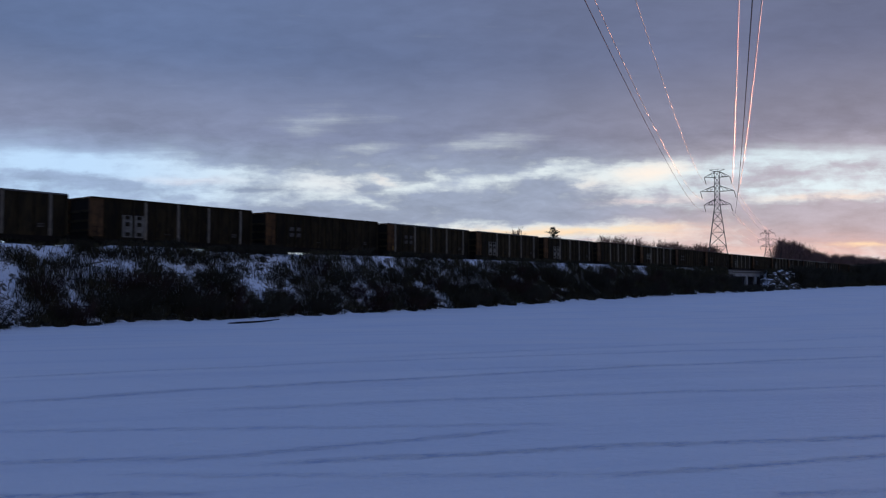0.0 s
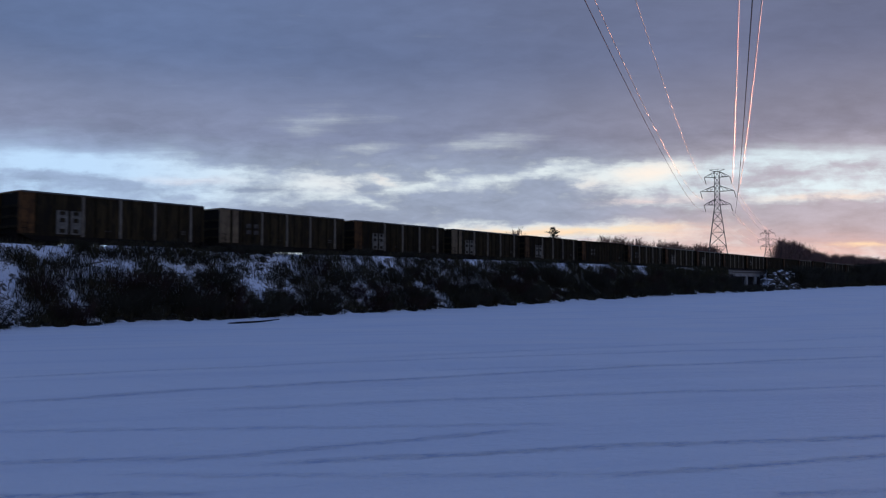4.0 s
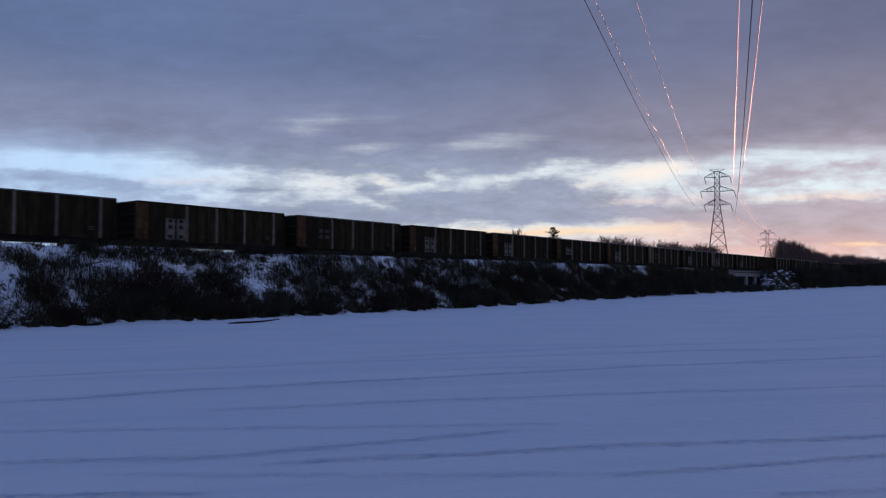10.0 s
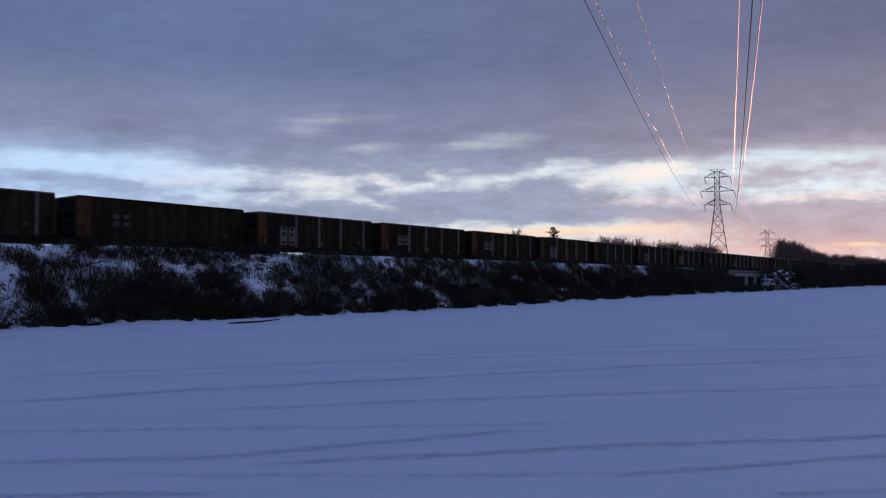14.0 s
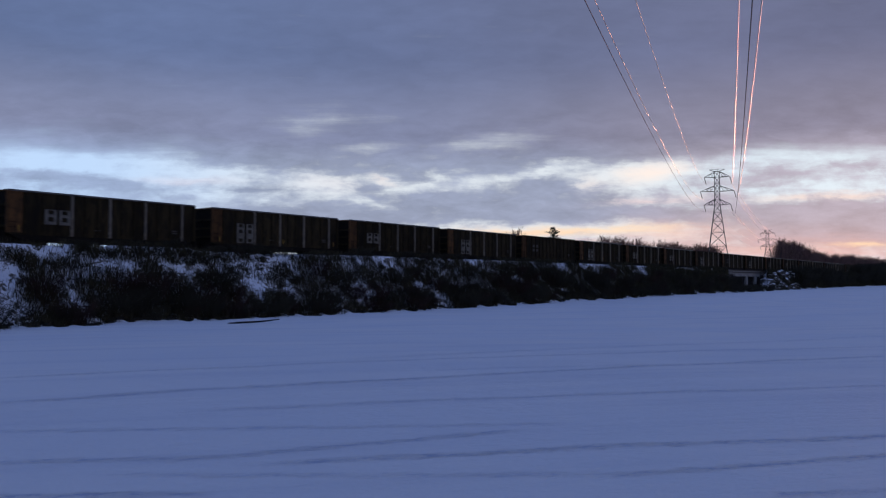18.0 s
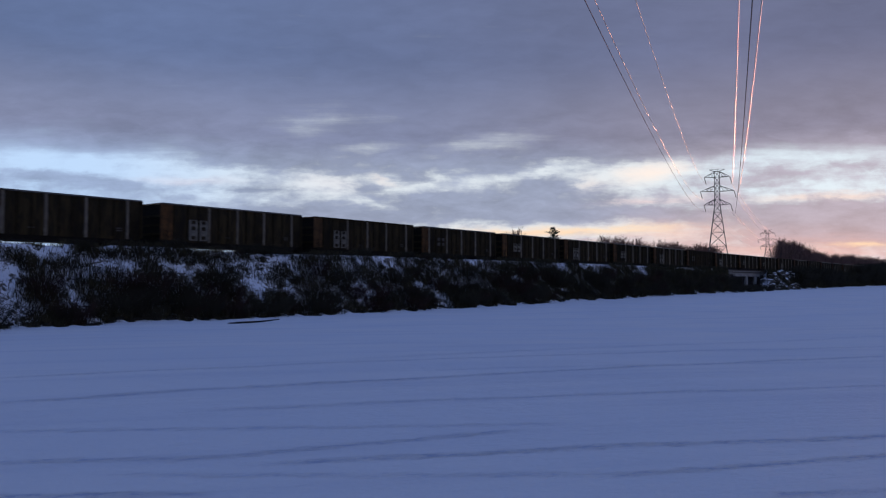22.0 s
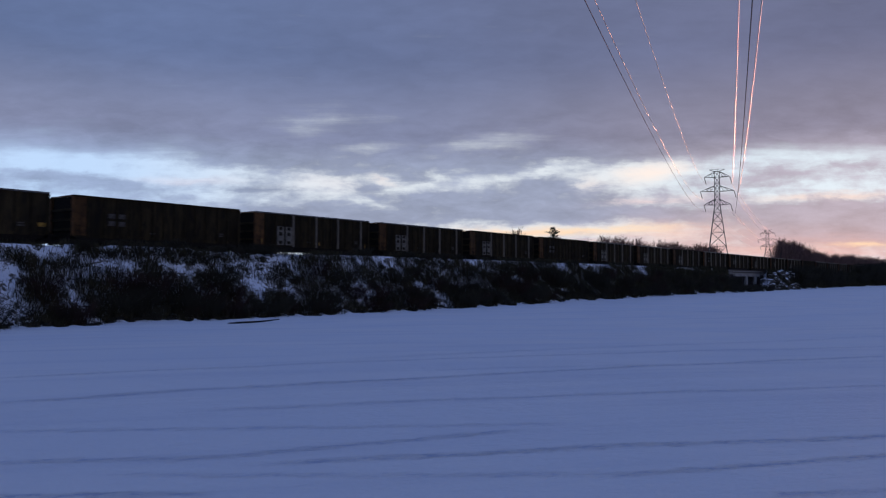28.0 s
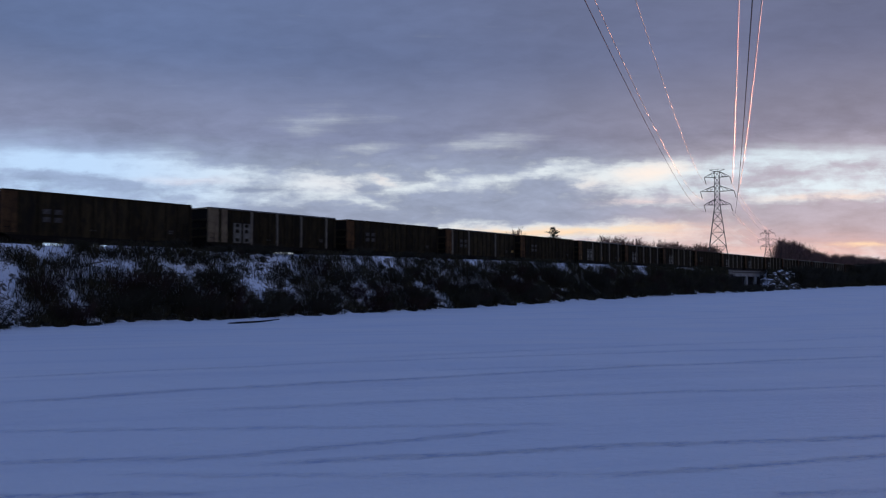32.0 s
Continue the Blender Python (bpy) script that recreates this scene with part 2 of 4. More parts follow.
def snow_ground():
    """Snow on the field, thinning to dead grass and soil on the bank and under trees."""
    mat = bpy.data.materials.new("snow_ground")
    mat.use_nodes = True
    t = mat.node_tree
    n = Nodes(t)
    bsdf = t.nodes["Principled BSDF"]
    co = n.add("ShaderNodeTexCoord").outputs["Object"]
    geo = n.add("ShaderNodeNewGeometry")
    slope = n.v("DOT_PRODUCT", geo.outputs["Normal"], (0, 0, 1), out="Value")
    big = n.noise(co, 0.18, 4.0, 0.5)
    mid = n.noise(co, 1.4, 6.0, 0.62, 0.4)
    fine = n.noise(co, 9.0, 4.0, 0.6)
    snow = n.mix(n.step(big, 0.3, 0.7), (0.80, 0.83, 0.88, 1), (0.86, 0.87, 0.89, 1))
    soil = n.mix(n.step(fine, 0.4, 0.6), (0.035, 0.028, 0.02, 1), (0.09, 0.07, 0.045, 1))
    clod = n.noise(co, 3.6, 5.0, 0.68, 0.5)
    bare = n.m("MULTIPLY", n.step(slope, 0.965, 0.9), n.step(n.m("MULTIPLY_ADD", mid, 0.5, n.m("MULTIPLY", clod, 0.5)), 0.50, 0.55, 0.0, 0.95))
    bsdf.inputs["Roughness"].default_value = 0.7
    bsdf.inputs["Specular IOR Level"].default_value = 0.25
    # old wheel ruts and wind ripples along the field: broken, crumbly troughs
    along = n.v("DOT_PRODUCT", co, (0.814, -0.574, 0), out="Value")
    across = n.v("DOT_PRODUCT", co, (0.574, 0.814, 0), out="Value")
    grid = n.xyz(n.m("MULTIPLY", along, 1.0), n.m("MULTIPLY", across, 2.6))
    wander = n.m("MULTIPLY", n.m("SUBTRACT", n.noise(grid, 0.45, 3.0, 0.5), 0.5), 0.9)
    ragged = n.m("MULTIPLY", n.m("SUBTRACT", n.noise(grid, 3.4, 5.0, 0.75), 0.5), 2.2)
    dash = n.noise(n.xyz(n.m("MULTIPLY", along, 1.9), n.m("MULTIPLY", across, 4.4)), 1.6, 6.0, 0.72)
    rut = None
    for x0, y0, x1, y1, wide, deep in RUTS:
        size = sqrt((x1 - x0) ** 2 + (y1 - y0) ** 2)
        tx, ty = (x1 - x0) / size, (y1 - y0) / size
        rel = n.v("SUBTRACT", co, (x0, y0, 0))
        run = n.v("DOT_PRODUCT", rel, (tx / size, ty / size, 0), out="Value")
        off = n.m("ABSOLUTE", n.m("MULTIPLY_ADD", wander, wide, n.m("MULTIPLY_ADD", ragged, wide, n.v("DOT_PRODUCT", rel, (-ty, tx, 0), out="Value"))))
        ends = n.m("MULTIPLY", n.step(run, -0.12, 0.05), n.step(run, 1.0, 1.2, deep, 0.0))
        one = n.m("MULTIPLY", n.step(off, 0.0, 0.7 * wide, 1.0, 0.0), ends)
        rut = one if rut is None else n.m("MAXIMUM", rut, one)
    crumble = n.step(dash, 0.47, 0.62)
    # Trampled ruts: trough shade is put into the snow colour as broken blue-grey.
    dirt_or_shade = n.m("MULTIPLY", rut, n.m("MULTIPLY_ADD", crumble, 0.62, 0.03))
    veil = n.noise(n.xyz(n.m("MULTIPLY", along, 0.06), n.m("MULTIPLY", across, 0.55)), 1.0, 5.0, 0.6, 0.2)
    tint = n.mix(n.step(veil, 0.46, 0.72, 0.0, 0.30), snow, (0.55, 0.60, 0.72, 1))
    tint = n.mix(dirt_or_shade, tint, (0.37, 0.48, 0.75, 1))
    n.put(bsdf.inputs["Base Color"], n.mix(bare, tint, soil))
    rip = n.noise(n.xyz(n.m("MULTIPLY", along, 0.10), across), 0.9, 6.0, 0.62, 0.3)
    crumbs = n.noise(n.xyz(n.m("MULTIPLY", along, 0.7), n.m("MULTIPLY", across, 1.6)), 3.0, 6.0, 0.68)
    h = n.m("ADD", n.m("MULTIPLY", rip, 0.55), n.m("MULTIPLY", rut, -0.12))
    h = n.m("ADD", h, n.m("MULTIPLY", n.m("SUBTRACT", crumbs, 0.5), n.m("MULTIPLY_ADD", rut, 0.9, 0.34)))
    h = n.m("ADD", h, n.m("MULTIPLY", fine, 0.06))
    b = n.add("ShaderNodeBump")
    b.inputs["Strength"].default_value = 0.8
    b.inputs["Distance"].default_value = 0.22
    n.put(b.inputs["Height"], h)
    t.links.new(b.outputs[0], bsdf.inputs["Normal"])
    return mat


def snowy(name, c1, c2, scale):
    """Rock or timber with snow lying on the faces that look up."""
    mat = surface(name, c1, c2, scale, 0.85, bump=0.5)
    t = mat.node_tree
    n = Nodes(t)
    bsdf = t.nodes["Principled BSDF"]
    old = bsdf.inputs["Base Color"].links[0].from_socket
    geo = n.add("ShaderNodeNewGeometry")
    up = n.v("DOT_PRODUCT", geo.outputs["Normal"], (0, 0, 1), out="Value")
    co = n.add("ShaderNodeTexCoord").outputs["Object"]
    edge = n.m("ADD", up, n.m("MULTIPLY", n.noise(co, 2.0, 4.0), 0.6))
    n.put(bsdf.inputs["Base Color"], n.mix(n.step(edge, 1.0, 1.15), old, (0.82, 0.84, 0.88, 1)))
    return mat


M = {
    "snow": snow_ground(),
    "steel": surface("rusty_wagon_steel", (0.049, 0.035, 0.0165), (0.023, 0.0172, 0.0094), 0.9, 0.85, 0.0, 0.12, 25, (0.013, 0.011, 0.0095), 0.7, 0.5, (1, 1, 0.25), spec=0.06),
    "rib_dark": surface("dark_rib_steel", (0.045, 0.033, 0.0160), (0.022, 0.0168, 0.0094), 1.5, 0.85, 0.0, 0.1, 30, (0.013, 0.011, 0.0095), 0.6, 0.3, spec=0.06),
    "rib_pale": surface("pale_rib_paint", (0.215, 0.18, 0.13), (0.14, 0.115, 0.084), 1.2, 0.6, 0.0, 0.1, 30, (0.07, 0.055, 0.045), 0.6, 0.3),
    "chord": surface("greyed_top_rail", (0.16, 0.16, 0.155), (0.08, 0.075, 0.07), 1.2, 0.5, 0.2, 0.1, 30, (0.03, 0.026, 0.022), 0.6, 0.3, spec=0.5),
    "tan": surface("cream_end_paint", (0.20, 0.148, 0.083), (0.145, 0.104, 0.06), 0.8, 0.65, 0.0, 0.1, 30, (0.07, 0.045, 0.03), 0.5, 0.2),
    "orange": surface("orange_end_paint", (0.130, 0.062, 0.023), (0.076, 0.038, 0.016), 0.8, 0.75, 0.0, 0.1, 30, (0.030, 0.019, 0.012), 0.65, 0.35, spec=0.1),
    "brown": surface("brown_end_paint", (0.118, 0.062, 0.026), (0.070, 0.038, 0.018), 0.8, 0.75, 0.0, 0.1, 30, (0.03, 0.02, 0.013), 0.6, 0.3, spec=0.1),
    "white": surface("white_emblem_paint", (0.195, 0.178, 0.145), (0.115, 0.104, 0.085), 1.5, 0.6, 0.0, 0.05, 30, (0.09, 0.08, 0.07), 0.5, 0.15),
    "faint": surface("worn_emblem_paint", (0.10, 0.09, 0.08), (0.05, 0.042, 0.036), 2.5, 0.75, 0.0, 0.05, 30, (0.035, 0.028, 0.024), 0.7, 0.2),
    "under": surface("black_running_gear", (0.011, 0.0095, 0.008), (0.018, 0.014, 0.011), 4.0, 0.85, 0.0, 0.2, spec=0.06),
    "reflector": surface("yellow_reflector", (0.42, 0.23, 0.03), (0.30, 0.17, 0.03), 5.0, 0.35, 0.0, 0.0),
    "rail": surface("rail_steel", (0.20, 0.18, 0.16), (0.12, 0.09, 0.07), 3.0, 0.4, 0.8, 0.1),
    "sleeper": snowy("weathered_sleeper", (0.07, 0.05, 0.035), (0.04, 0.03, 0.024), 4.0),
    "ballast": snowy("snowy_ballast", (0.16, 0.15, 0.14), (0.08, 0.075, 0.07), 6.0),
    "concrete": surface("bridge_concrete", (0.34, 0.33, 0.31), (0.24, 0.23, 0.22), 0.8, 0.85, 0.0, 0.2, 30, (0.10, 0.09, 0.085), 0.5),
    "girder": surface("bridge_girder", (0.05, 0.045, 0.04), (0.08, 0.06, 0.05), 1.0, 0.7, 0.1, 0.1),
    "rock": snowy("snow_capped_rock", (0.13, 0.12, 0.115), (0.07, 0.066, 0.062), 1.6),
    "twig": surface("bare_brown_twigs", (0.044, 0.038, 0.024), (0.023, 0.021, 0.014), 2.0, 0.85, bump=0.0, vary=0.5),
    "willow": surface("reddish_willow_twigs", (0.050, 0.025, 0.019), (0.026, 0.016, 0.012), 2.0, 0.8, bump=0.0, vary=0.5),
    "straw": surface("dead_grass", (0.075, 0.064, 0.034), (0.028, 0.026, 0.015), 1.5, 0.9, bump=0.0, vary=0.5),
    # The red glare of the low sun behind the crowns is put into this colour.
    "sprays": surface("backlit_tree_twigs", (0.22, 0.125, 0.10), (0.14, 0.085, 0.07), 1.0, 0.85, bump=0.0, vary=0.4),
    "bark": surface("tree_bark", (0.10, 0.072, 0.06), (0.06, 0.048, 0.04), 1.2, 0.9, bump=0.3, vary=0.3),
    "needle": surface("spruce_needles", (0.028, 0.040, 0.024), (0.018, 0.028, 0.016), 1.5, 0.8, bump=0.0, vary=0.3),
    "lattice": surface("galvanised_lattice", (0.16, 0.16, 0.165), (0.10, 0.10, 0.105), 1.2, 0.55, 0.6, 0.1),
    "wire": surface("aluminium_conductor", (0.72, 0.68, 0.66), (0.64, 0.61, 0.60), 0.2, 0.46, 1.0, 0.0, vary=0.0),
    # Darker copies of the conductor: the weak or missing sun glint is coloured in.
    "wire_dim": surface("dimmed_conductor", (0.28, 0.22, 0.20), (0.23, 0.19, 0.18), 0.2, 0.40, 1.0, 0.0, vary=0.0),
    "wire_unlit": surface("unlit_conductor", (0.10, 0.10, 0.105), (0.07, 0.07, 0.075), 0.2, 0.75, 0.3, 0.0, vary=0.0),
    "insulator": surface("glass_insulator", (0.20, 0.18, 0.17), (0.14, 0.13, 0.12), 3.0, 0.3, 0.0, 0.0),
    "soil": surface("frozen_turf", (0.032, 0.028, 0.02), (0.014, 0.013, 0.010), 3.0, 0.95, bump=0.5),
    "log": surface("dark_dead_wood", (0.022, 0.020, 0.019), (0.012, 0.011, 0.011), 2.0),
}


# ---- mesh building ----
class Form:
    """Collects vertices and faces of one mesh."""

    def __init__(self):
        self.v, self.f = [], []

    def box(self, x0, x1, y0, y1, z0, z1):
        b = len(self.v)
        self.v += [(x, y, z) for z in (z0, z1) for x, y in ((x0, y0), (x1, y0), (x1, y1), (x0, y1))]
        self.f += [tuple(b + i for i in q) for q in ((3, 2, 1, 0), (4, 5, 6, 7), (0, 1, 5, 4), (1, 2, 6, 5), (2, 3, 7, 6), (3, 0, 4, 7))]
        return self

    def loft(self, rings, close=True):
        """Joins rings of equal length; caps both ends."""
        b, k = len(self.v), len(rings[0])
        for r in rings:
            self.v += [tuple(p) for p in r]
        for i in range(len(rings) - 1):
            for j in range(k):
                a0, a1 = b + i * k + j, b + i * k + (j + 1) % k
                self.f.append((a0, a1, a1 + k, a0 + k))
        if close:
            self.f.append(tuple(b + j for j in reversed(range(k))))
            self.f.append(tuple(b + (len(rings) - 1) * k + j for j in range(k)))
        return self

    def tube(self, points, radii, sides=6):
        pts = [Vector(p) for p in points]
        rings = []
        for i, p in enumerate(pts):
            way = (pts[min(i + 1, len(pts) - 1)] - pts[max(i - 1, 0)]).normalized()
            a = way.cross(Vector((0, 0, 1)) if abs(way.z) < 0.9 else Vector((1, 0, 0))).normalized()
            c = way.cross(a)
            rings.append([p + (a * cos(2 * pi * j / sides) + c * sin(2 * pi * j / sides)) * radii[i] for j in range(sides)])
        return self.loft(rings)

    def prism(self, outline, y0, y1):
        """An outline of (x, z) drawn from y0 to y1."""
        return self.loft([[(x, y0, z) for x, z in outline], [(x, y1, z) for x, z in outline]])

    def mesh(self, name, mat, smooth=False):
        me = bpy.data.meshes.new(name)
        me.from_pydata(self.v, [], self.f)
        me.materials.append(mat)
        if smooth:
            me.polygons.foreach_set("use_smooth", [True] * len(me.polygons))
        me.update()
        return me


def part(name, mesh, parent, m=None, label=""):
    ob = new(name, mesh)
    ob.parent = parent
    if m is not None:
        ob.matrix_basis = m
    if label:
        ob["label"] = label
    return ob


def empty(name, m=None):
    ob = new(name)
    ob.empty_display_size = 0.3
    if m is not None:
        ob.matrix_basis = m
    return ob


# ---- ground ----
rng = np.random.default_rng(7)
LATTICE = rng.random((512, 512))


def value_noise(x, y):
    xi, yi = np.floor(x).astype(int), np.floor(y).astype(int)
    fx, fy = x - xi, y - yi
    fx, fy = fx * fx * (3 - 2 * fx), fy * fy * (3 - 2 * fy)
    g = lambda i, j: LATTICE[i % 512, j % 512]
    return (g(xi, yi) * (1 - fx) + g(xi + 1, yi) * fx) * (1 - fy) + (g(xi, yi + 1) * (1 - fx) + g(xi + 1, yi + 1) * fx) * fy


def fbm(x, y, octaves=4):
    out, a = 0.0, 0.5
    for i in range(octaves):
        out = out + a * (value_noise(x * 2 ** i + 17 * i, y * 2 ** i + 5 * i) - 0.5)
        a *= 0.5
    return out


def smooth(x, lo, hi):
    k = np.clip((x - lo) / (hi - lo), 0, 1)
    return k * k * (3 - 2 * k)


def toe_z(x):
    """Level of the field along the foot of the bank: it rises gently with distance."""
    return np.interp(x, [-100, 55, 80, 113, 175, 354, 700, 3000], [0, 0, 0.18, 0.5, 0.8, 1.5, 2.0, 2.0])


def toe_y(x):
    return np.interp(x, [-100, 100, 180, 350, 800], [46.6, 46.8, 47.8, 49.2, 50.0]) + 1.5 * fbm(x * 0.16, x * 0 + 3.3, 3) + 1.3 * fbm(x * 0.7, x * 0 + 9.1, 3)


CREST_Y = 51.6



def ground_z(x, y):
    x, y = np.asarray(x, float), np.asarray(y, float)
    field = toe_z(x) + 0.8 * (1 - smooth(np.hypot(x - 4, y - 2), 4, 44)) + 0.12 * fbm(x * 0.06, y * 0.06, 3) + 0.05 * fbm(x * 0.5, y * 0.5, 2)
    t = toe_y(x)
    lip = np.exp(-((y - t + 0.35) / 0.75) ** 2)
    field = field + lip * (0.7 * np.maximum(fbm(x * 0.55, y * 0.3 + 70, 3), -0.05) + 0.5 * np.maximum(fbm(x * 1.9, y * 0.8 + 31, 2), -0.05)) * (1 + 0.9 * smooth(x, 38, 50) + 0.6 * smooth(x, 70, 160))
    top = EYE_Z + np.interp(x, [0, 20, 24.2, 24.6, 26.2, 26.5, 27.5, 27.8, 29.2, 29.8, 36.0, 36.6, 39, 46.5, 49, 53, 104, 300], [2.50, 2.50, 2.48, 2.44, 2.44, 2.62, 2.62, 2.47, 2.47, 2.66, 2.66, 2.46, 2.42, 2.42, 2.50, 2.60, 2.72, 2.74]) + 0.12 * fbm(x * 0.6, y * 0.1 + 40, 3)
    v = np.clip((y - t) / (CREST_Y - t), 0, 1)
    bank = field + (top - field) * (0.88 * v + 0.12 * smooth(v, 0, 1)) + smooth(v, 0, 0.2) * (1 - smooth(v, 0.85, 1)) * (0.7 * fbm(x * 0.35, y * 0.35, 4) + 0.2 * fbm(x * 1.8, y * 1.8, 2))
    bed = RAIL_Z - 0.42 + 0.05 * fbm(x, y, 2)
    on_top = smooth(y, CREST_Y, CREST_Y + 0.9)
    z = np.where(y < CREST_Y, bank, bank * (1 - on_top) + bed * on_top)
    far = smooth(y, 60.5, 68)
    z = z * (1 - far) + (1.2 + 0.6 * fbm(x * 0.02, y * 0.02, 3)) * far
    cross = x - 3.0 * (y - 54)      # the creek runs under the line at a slant
    creek = smooth(cross, 169.5, 173.5) * (1 - smooth(cross, 193.5, 200.0)) * smooth(y, 44, 46.5) * (1 - smooth(y, 62, 72))
    z = z * (1 - creek) + np.minimum(z, 1.0) * creek
    out = smooth(np.hypot(x, y), 900, 2500)
    # added low rise far off, mostly out of view: it shades the field from sun
    rise = 37 * smooth(x, 1150, 1500) * (1 - smooth(x, 3000, 4300)) * (1 - smooth(y / np.maximum(x, 1), 0.165, 0.21)) * smooth(y, -900, -300)
    return z * (1 - out) + 1.0 * out + rise


def spaced(edges):
    out = []
    for a, b, s in edges:
        k = max(1, int(round((b - a) / s)))
        out += [a + (b - a) * i / k for i in range(k)]
    return np.array(out + [edges[-1][1]])


def make_ground():
    far_lo, far_hi = [-4500, -2500, -1500, -900, -550, -330, -200, -120, -70], [650, 1000, 1500, 2300, 3300, 4700]
    xs = np.concatenate([far_lo, spaced([(-40, -12, 1.2), (-12, 60, 0.16), (60, 130, 0.5), (130, 240, 0.8), (240, 460, 2.0)]), far_hi])
    far_y0, far_y1 = [-4500, -2500, -1500, -900, -500, -280, -150, -80], [130, 180, 260, 400, 650, 1000, 1600, 2500, 3500, 4700]
    ys = np.concatenate([far_y0, spaced([(-40, -14, 1.2), (-14, 34, 0.16), (34, 45, 0.5), (45, 53, 0.25), (53, 70, 0.8), (70, 100, 3.0)]), far_y1])
    gx, gy = np.meshgrid(xs, ys, indexing="ij")
    gz = ground_z(gx, gy)
    a, b = len(xs), len(ys)
    idx = np.arange(a * b).reshape(a, b)
    quads = np.stack([idx[:-1, :-1], idx[1:, :-1], idx[1:, 1:], idx[:-1, 1:]], -1).reshape(-1, 4)
    me = bpy.data.meshes.new("ground")
    me.vertices.add(a * b)
    me.vertices.foreach_set("co", np.stack([gx, gy, gz], -1).ravel())
    me.loops.add(quads.size)
    me.loops.foreach_set("vertex_index", quads.ravel())
    me.polygons.add(len(quads))
    me.polygons.foreach_set("loop_start", np.arange(0, quads.size, 4))
    me.polygons.foreach_set("use_smooth", np.ones(len(quads), bool))
    me.update(calc_edges=True)
    me.materials.append(M["snow"])
    tagged(new("ground", me), "snow-covered field rising to a railway embankment with patchy snow", "snowy ground", kind="structure")


make_ground()


def level(x, y):
    return float(ground_z(np.array([x]), np.array([y]))[0])


# ---- railway ----
def make_track():
    track = tagged(empty("railway_track", Matrix.Translation((0, TRACK_Y, RAIL_Z))), "single railway track of steel rails on wooden sleepers", "railway", kind="structure")
    head = [(-0.075, -0.17), (0.075, -0.17), (0.075, -0.155), (0.012, -0.13), (0.012, -0.045), (0.036, -0.035), (0.036, 0.0), (-0.036, 0.0), (-0.036, -0.035), (-0.012, -0.045), (-0.012, -0.13), (-0.075, -0.155)]
    rail = Form().loft([[(x, y, z) for y, z in head] for x in (-520, 1150)]).mesh("rail", M["rail"])
    for side in (-0.7535, 0.7535):
        part("rail", rail, track, Matrix.Translation((0, side, 0)))
    tie = Form().box(-0.11, 0.11, -1.3, 1.3, -0.35, -0.172).mesh("sleeper", M["sleeper"])
    for i in range(300):
        part("sleeper", tie, track, Matrix.Translation((15 + 0.56 * i, 0.03 * sin(i * 5.1), 0)))
    # ballast shoulder under the sleepers
    prof = [(-2.1, -0.6), (2.1, -0.6), (1.6, -0.19), (-1.6, -0.19)]
    bed = Form()
    for x0, x1 in ((-520, 170), (197, 1150)):
        bed.loft([[(x, y, z) for y, z in prof] for x in (x0, x1)])
    part("ballast", bed.mesh("ballast", M["ballast"]), track)


make_track()


def make_bridge():
    x0, x1 = 169.0, 198.0
    b = tagged(empty("railway_bridge", Matrix.Translation((0, TRACK_Y, 0))), "low railway bridge with pale concrete pier and dark girders", "bridge")
    zt = RAIL_Z - 0.20
    part("deck", Form().box(x0, x1, -2.3, 2.3, zt - 0.32, zt - 0.02).mesh("deck", M["concrete"]), b)
    for y in (-1.9, 1.9):
        part("girder", Form().box(x0 + 0.4, x1 - 0.4, y - 0.16, y + 0.16, zt - 0.95, zt - 0.322).mesh("girder", M["girder"]), b, label="dark steel girder")
    part("cap_beam", Form().box(173.5, 192.0, -2.80, -2.36, zt - 0.80, zt - 0.28).mesh("cap_beam", M["concrete"]), b)
    part("walkway_edge", Form().box(x0 + 1, x1, -2.62, -2.42, zt + 0.20, zt + 0.36).mesh("walkway_edge", M["concrete"]), b, label="snowy walkway edge")
    for x in (181.9, 188.6):
        base = level(x, TRACK_Y - 2.58) - 0.4
        part("pier_post", Form().tube([(x, -2.58, base), (x, -2.58, zt - 0.802)], [0.42, 0.42], 12).mesh("pier_post", M["concrete"], True), b, label="round pale concrete post")
    for xa, xb in ((x0 - 1.0, x0 + 1.6), (x1 - 1.6, x1 + 1.0)):
        part("abutment", Form().box(xa, xb, -2.3, 2.6, 0.3, zt - 0.953).mesh("abutment", M["girder"]), b)
    part("railing", Form().box(x0, x1, -2.40, -2.30, zt + 0.0, zt + 0.62).mesh("railing", M["girder"]), b)


make_bridge()


# ---- train ----
PITCH, BODY, HALF, TOP, SILL = 16.15, 14.48, 1.52, 3.86, 0.86


def cached(store, key, build):
    if key not in store:
        store[key] = build()
    return store[key]


MESHES = {}


def mesh_of(key, build, mat, soft=False):
    return cached(MESHES, (key, mat), lambda: build().mesh(key, M[mat], soft))


def side_sheet():
    return Form().prism([(0.0, SILL + 0.1), (0.35, SILL), (BODY - 0.35, SILL), (BODY, SILL + 0.1), (BODY, TOP - 0.1), (0.0, TOP - 0.1)], 0, 0.05)


def end_sheet():
    return Form().box(0, 0.05, -HALF + 0.052, HALF - 0.052, SILL + 0.25, TOP - 0.1)


def chord():
    return Form().prism([(0.0, TOP - 0.1), (BODY, TOP - 0.1), (BODY, TOP - 0.02), (BODY - 0.03, TOP), (0.03, TOP), (0.0, TOP - 0.02)], -0.07, 0.09)


def sill_beam():
    return Form().prism([(0.9, SILL - 0.34), (BODY - 0.9, SILL - 0.34), (BODY - 0.2, SILL - 0.002), (0.2, SILL - 0.002)], -0.02, 0.14)


